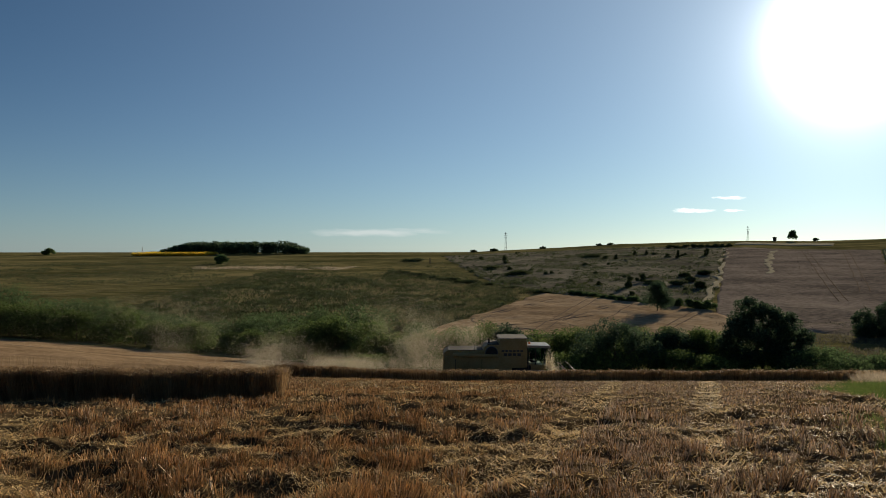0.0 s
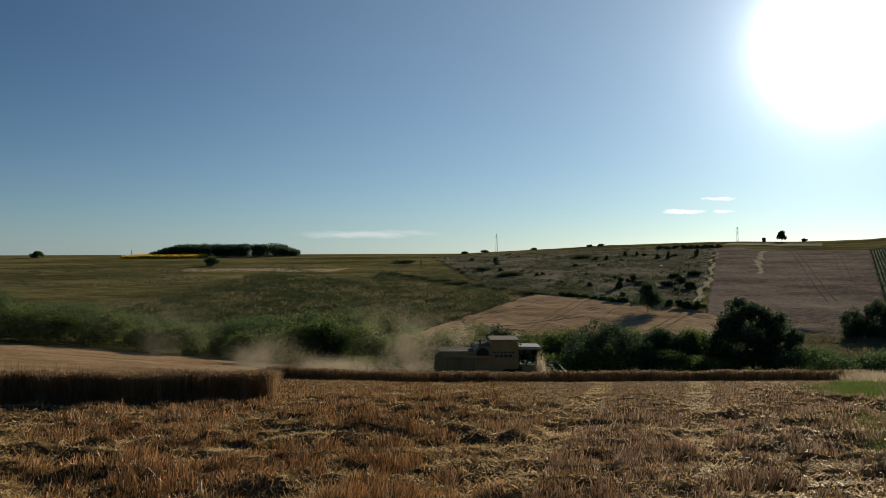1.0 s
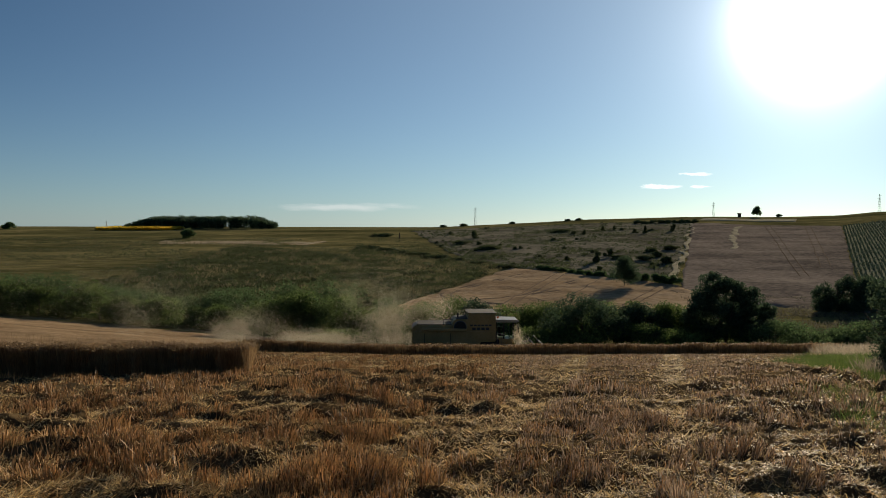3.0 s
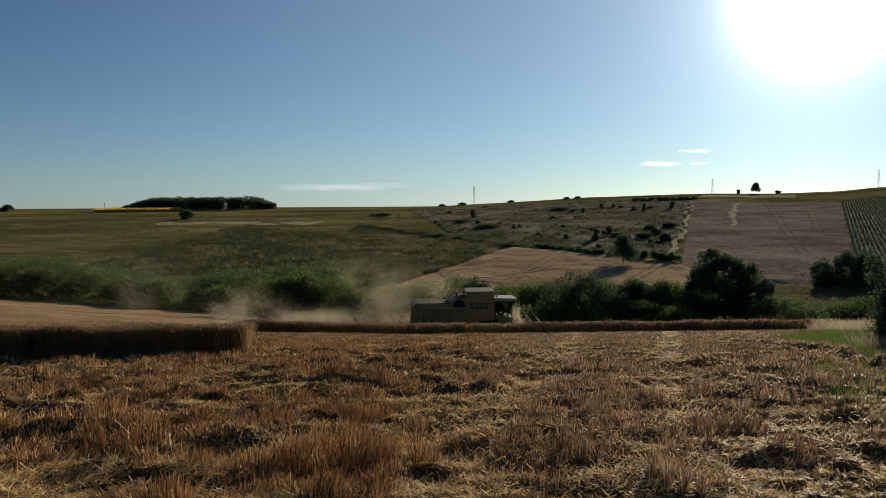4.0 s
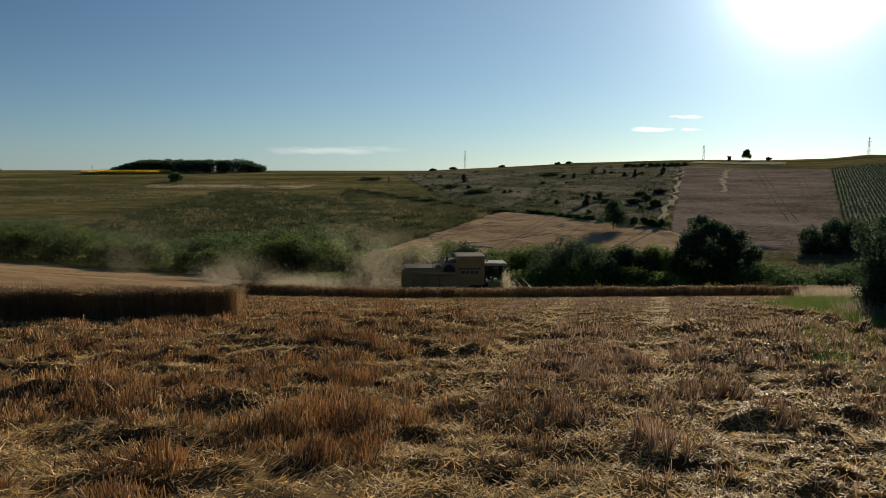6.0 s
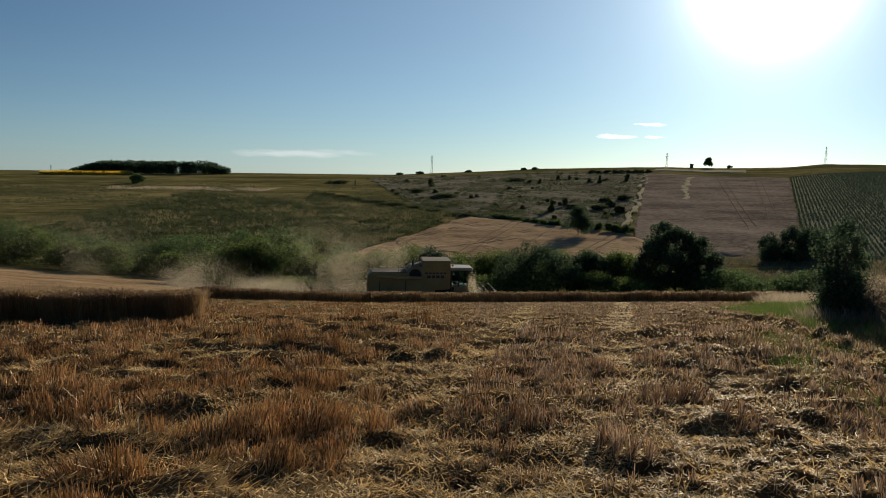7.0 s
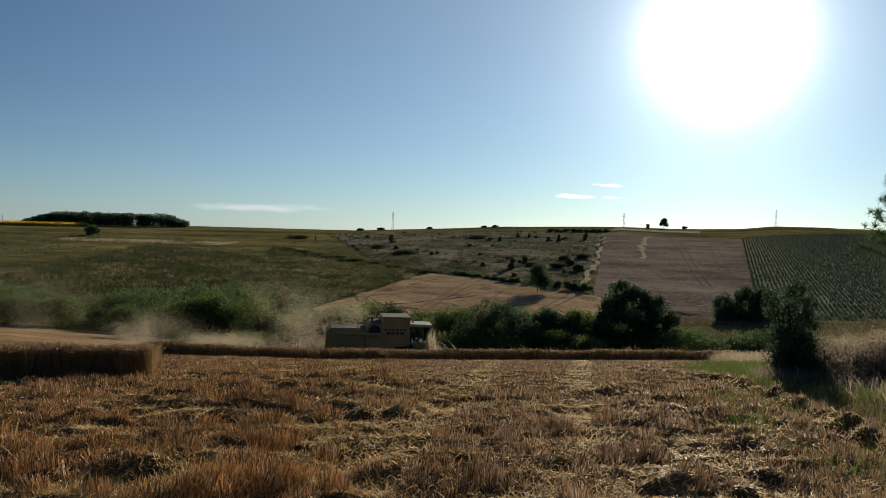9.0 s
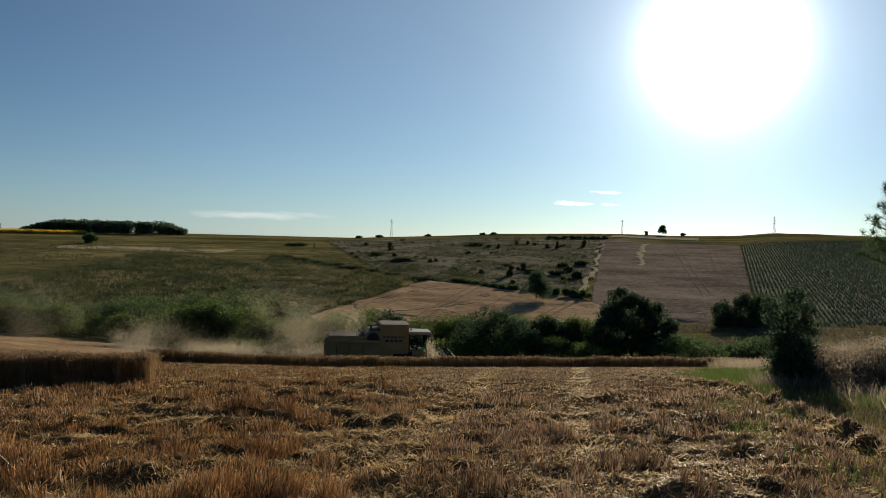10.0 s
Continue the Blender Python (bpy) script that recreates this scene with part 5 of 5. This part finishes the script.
tufts("base_weeds", [(10.6, 16.6), (13.4, 16.6), (14, 18.4), (11.4, 18.6)], 700, 9, 0.4, M_TALLWEED, 88, "dry weeds round the foot of the shrubs", "weeds", 1.2, 0.65, 0, 0.03)
for k in range(22):
    f = (k + 0.5) / 22
    x = 12.2 + 4.6 * f + 0.3 * math.sin(k * 2.3)
    y = 16.0 + 1.9 * ((k * 7) % 22) / 22 + 1.2 * f
    bush("tall_weed", x, y, 0.95 + 0.35 * math.sin(k * 1.7) ** 2, 1.05 + 0.75 * f + 0.25 * math.sin(k * 3.1), 700 + k, M_REED if k % 2 else M_TALLWEED,
         "tall pale dry weed on the verge" if k % 2 else "tall dry brown weed on the verge", "weed", n=1150, size=0.026, clumps=12, group="tall verge weeds")
WEEDY = [(13.0, 16.6), (19, 15.6), (26, 26), (14.8, 20.2)]
tufts("tall_dry_weeds", WEEDY, 2600, 9, 1.0, M_TALLWEED, 93, "tall pale dry weeds on the verge", "weeds", 2.5, 0.62, 0, 0.013)
tufts("weed_heads", WEEDY, 3000, 14, 0.22, M_REED, 96, "feathery pale seed heads of the tall weeds", "weeds", 2.5, 0.6, 0.9, 0.06)
tufts("weed_leaves", WEEDY, 2000, 9, 0.45, M_SCRUB, 94, "dark green weeds among the dry stalks", "weeds", 2.0, 0.6, 0, 0.07)
tufts("margin_grass", [(22, 38), (26, 38), (33, 50), (26.5, 49.5)], 1300, 9, 0.55, M_REED, 97, "pale dry grass at the end of the wheat strip", "grass", 2.5, 0.6, 0, 0.04)
tufts("edge_grass", [(26, 46), (64, 46), (84, 95), (44, 90)], 7000, 4, 0.5, M_HAY_GREY, 98, "dry grey grass below the field margin", "grass", 5, 0.6, 0, 0.12)
tufts("edge_weeds", [(26, 46), (64, 46), (84, 95), (44, 90)], 6000, 5, 0.45, M_SCRUB, 99, "dark green weeds below the field margin", "weeds", 6, 0.5, 0, 0.2)
for k, (x, y, w, h) in enumerate(((12.6, 18.7, 1.3, 1.9), (12.2, 17.8, 1.2, 1.3), (11.75, 17.6, 1.1, 1.1))):
    bush("shrub", x, y, w, h, 420 + k, M_TREE, "dark green slender shrub on the grassy verge", "shrub", n=3000, size=0.04, group="verge shrubs", clumps=18)


lobed("small_tree", 11.85, 18.0, [(-0.05, 2.35, 0.42, 0.36), (-0.25, 1.95, 0.48, 0.42), (0.32, 1.95, 0.45, 0.38), (0.62, 1.6, 0.42, 0.36), (0.0, 1.45, 0.5, 0.45), (-0.35, 1.1, 0.42, 0.4), (0.25, 0.85, 0.5, 0.45), (-0.15, 0.5, 0.6, 0.45)],
      424, M_TREE, "small dark green bushy tree on the grassy verge", "tree", 7000, 0.04, 0.2)


def build_pine():
    x, y = 11.72, 14.0
    rng = np.random.RandomState(95)
    root = new("pine_tree")
    root.location = (x, y, float(height(x, y)))
    adopt(sheet("trunk", *tubes([((0, 0, -0.2), (0.05, 0, 2.0), 0.09, 0.06), ((0.05, 0, 2.0), (0, 0, 4.4), 0.06, 0.02)], 10), M_BARK), root)
    segs, tufts_at = [], []
    for k in range(34):
        z = 2.7 + 1.7 * k / 33
        a = k * 2.4
        l = (4.7 - z) * 0.33 + 0.18
        end = V3((math.cos(a) * l, math.sin(a) * l, z + 0.25 * l + 0.1))
        segs.append(((0.03, 0, z), end, 0.018, 0.007))
        for f in (0.35, 0.5, 0.62, 0.74, 0.86, 0.96, 1.04):
            tufts_at.append(V3((0.03, 0, z)).lerp(end, f) + V3(rng.normal(size=3) * 0.05))
    adopt(sheet("branches", *tubes(segs, 5), M_BARK), root)
    c = np.repeat(np.array([tuple(p) for p in tufts_at]), 60, axis=0)
    d = rng.normal(size=c.shape) + np.array((0, 0, 0.5))
    d /= np.linalg.norm(d, axis=1)[:, None]
    adopt(sheet("needles", *blades(c, c + d * 0.13, 0.007, rng, 0.4), M_LEAF_DARK), root)
    tagged(root, "young dark green pine with long needles on the verge", "tree")


build_pine()
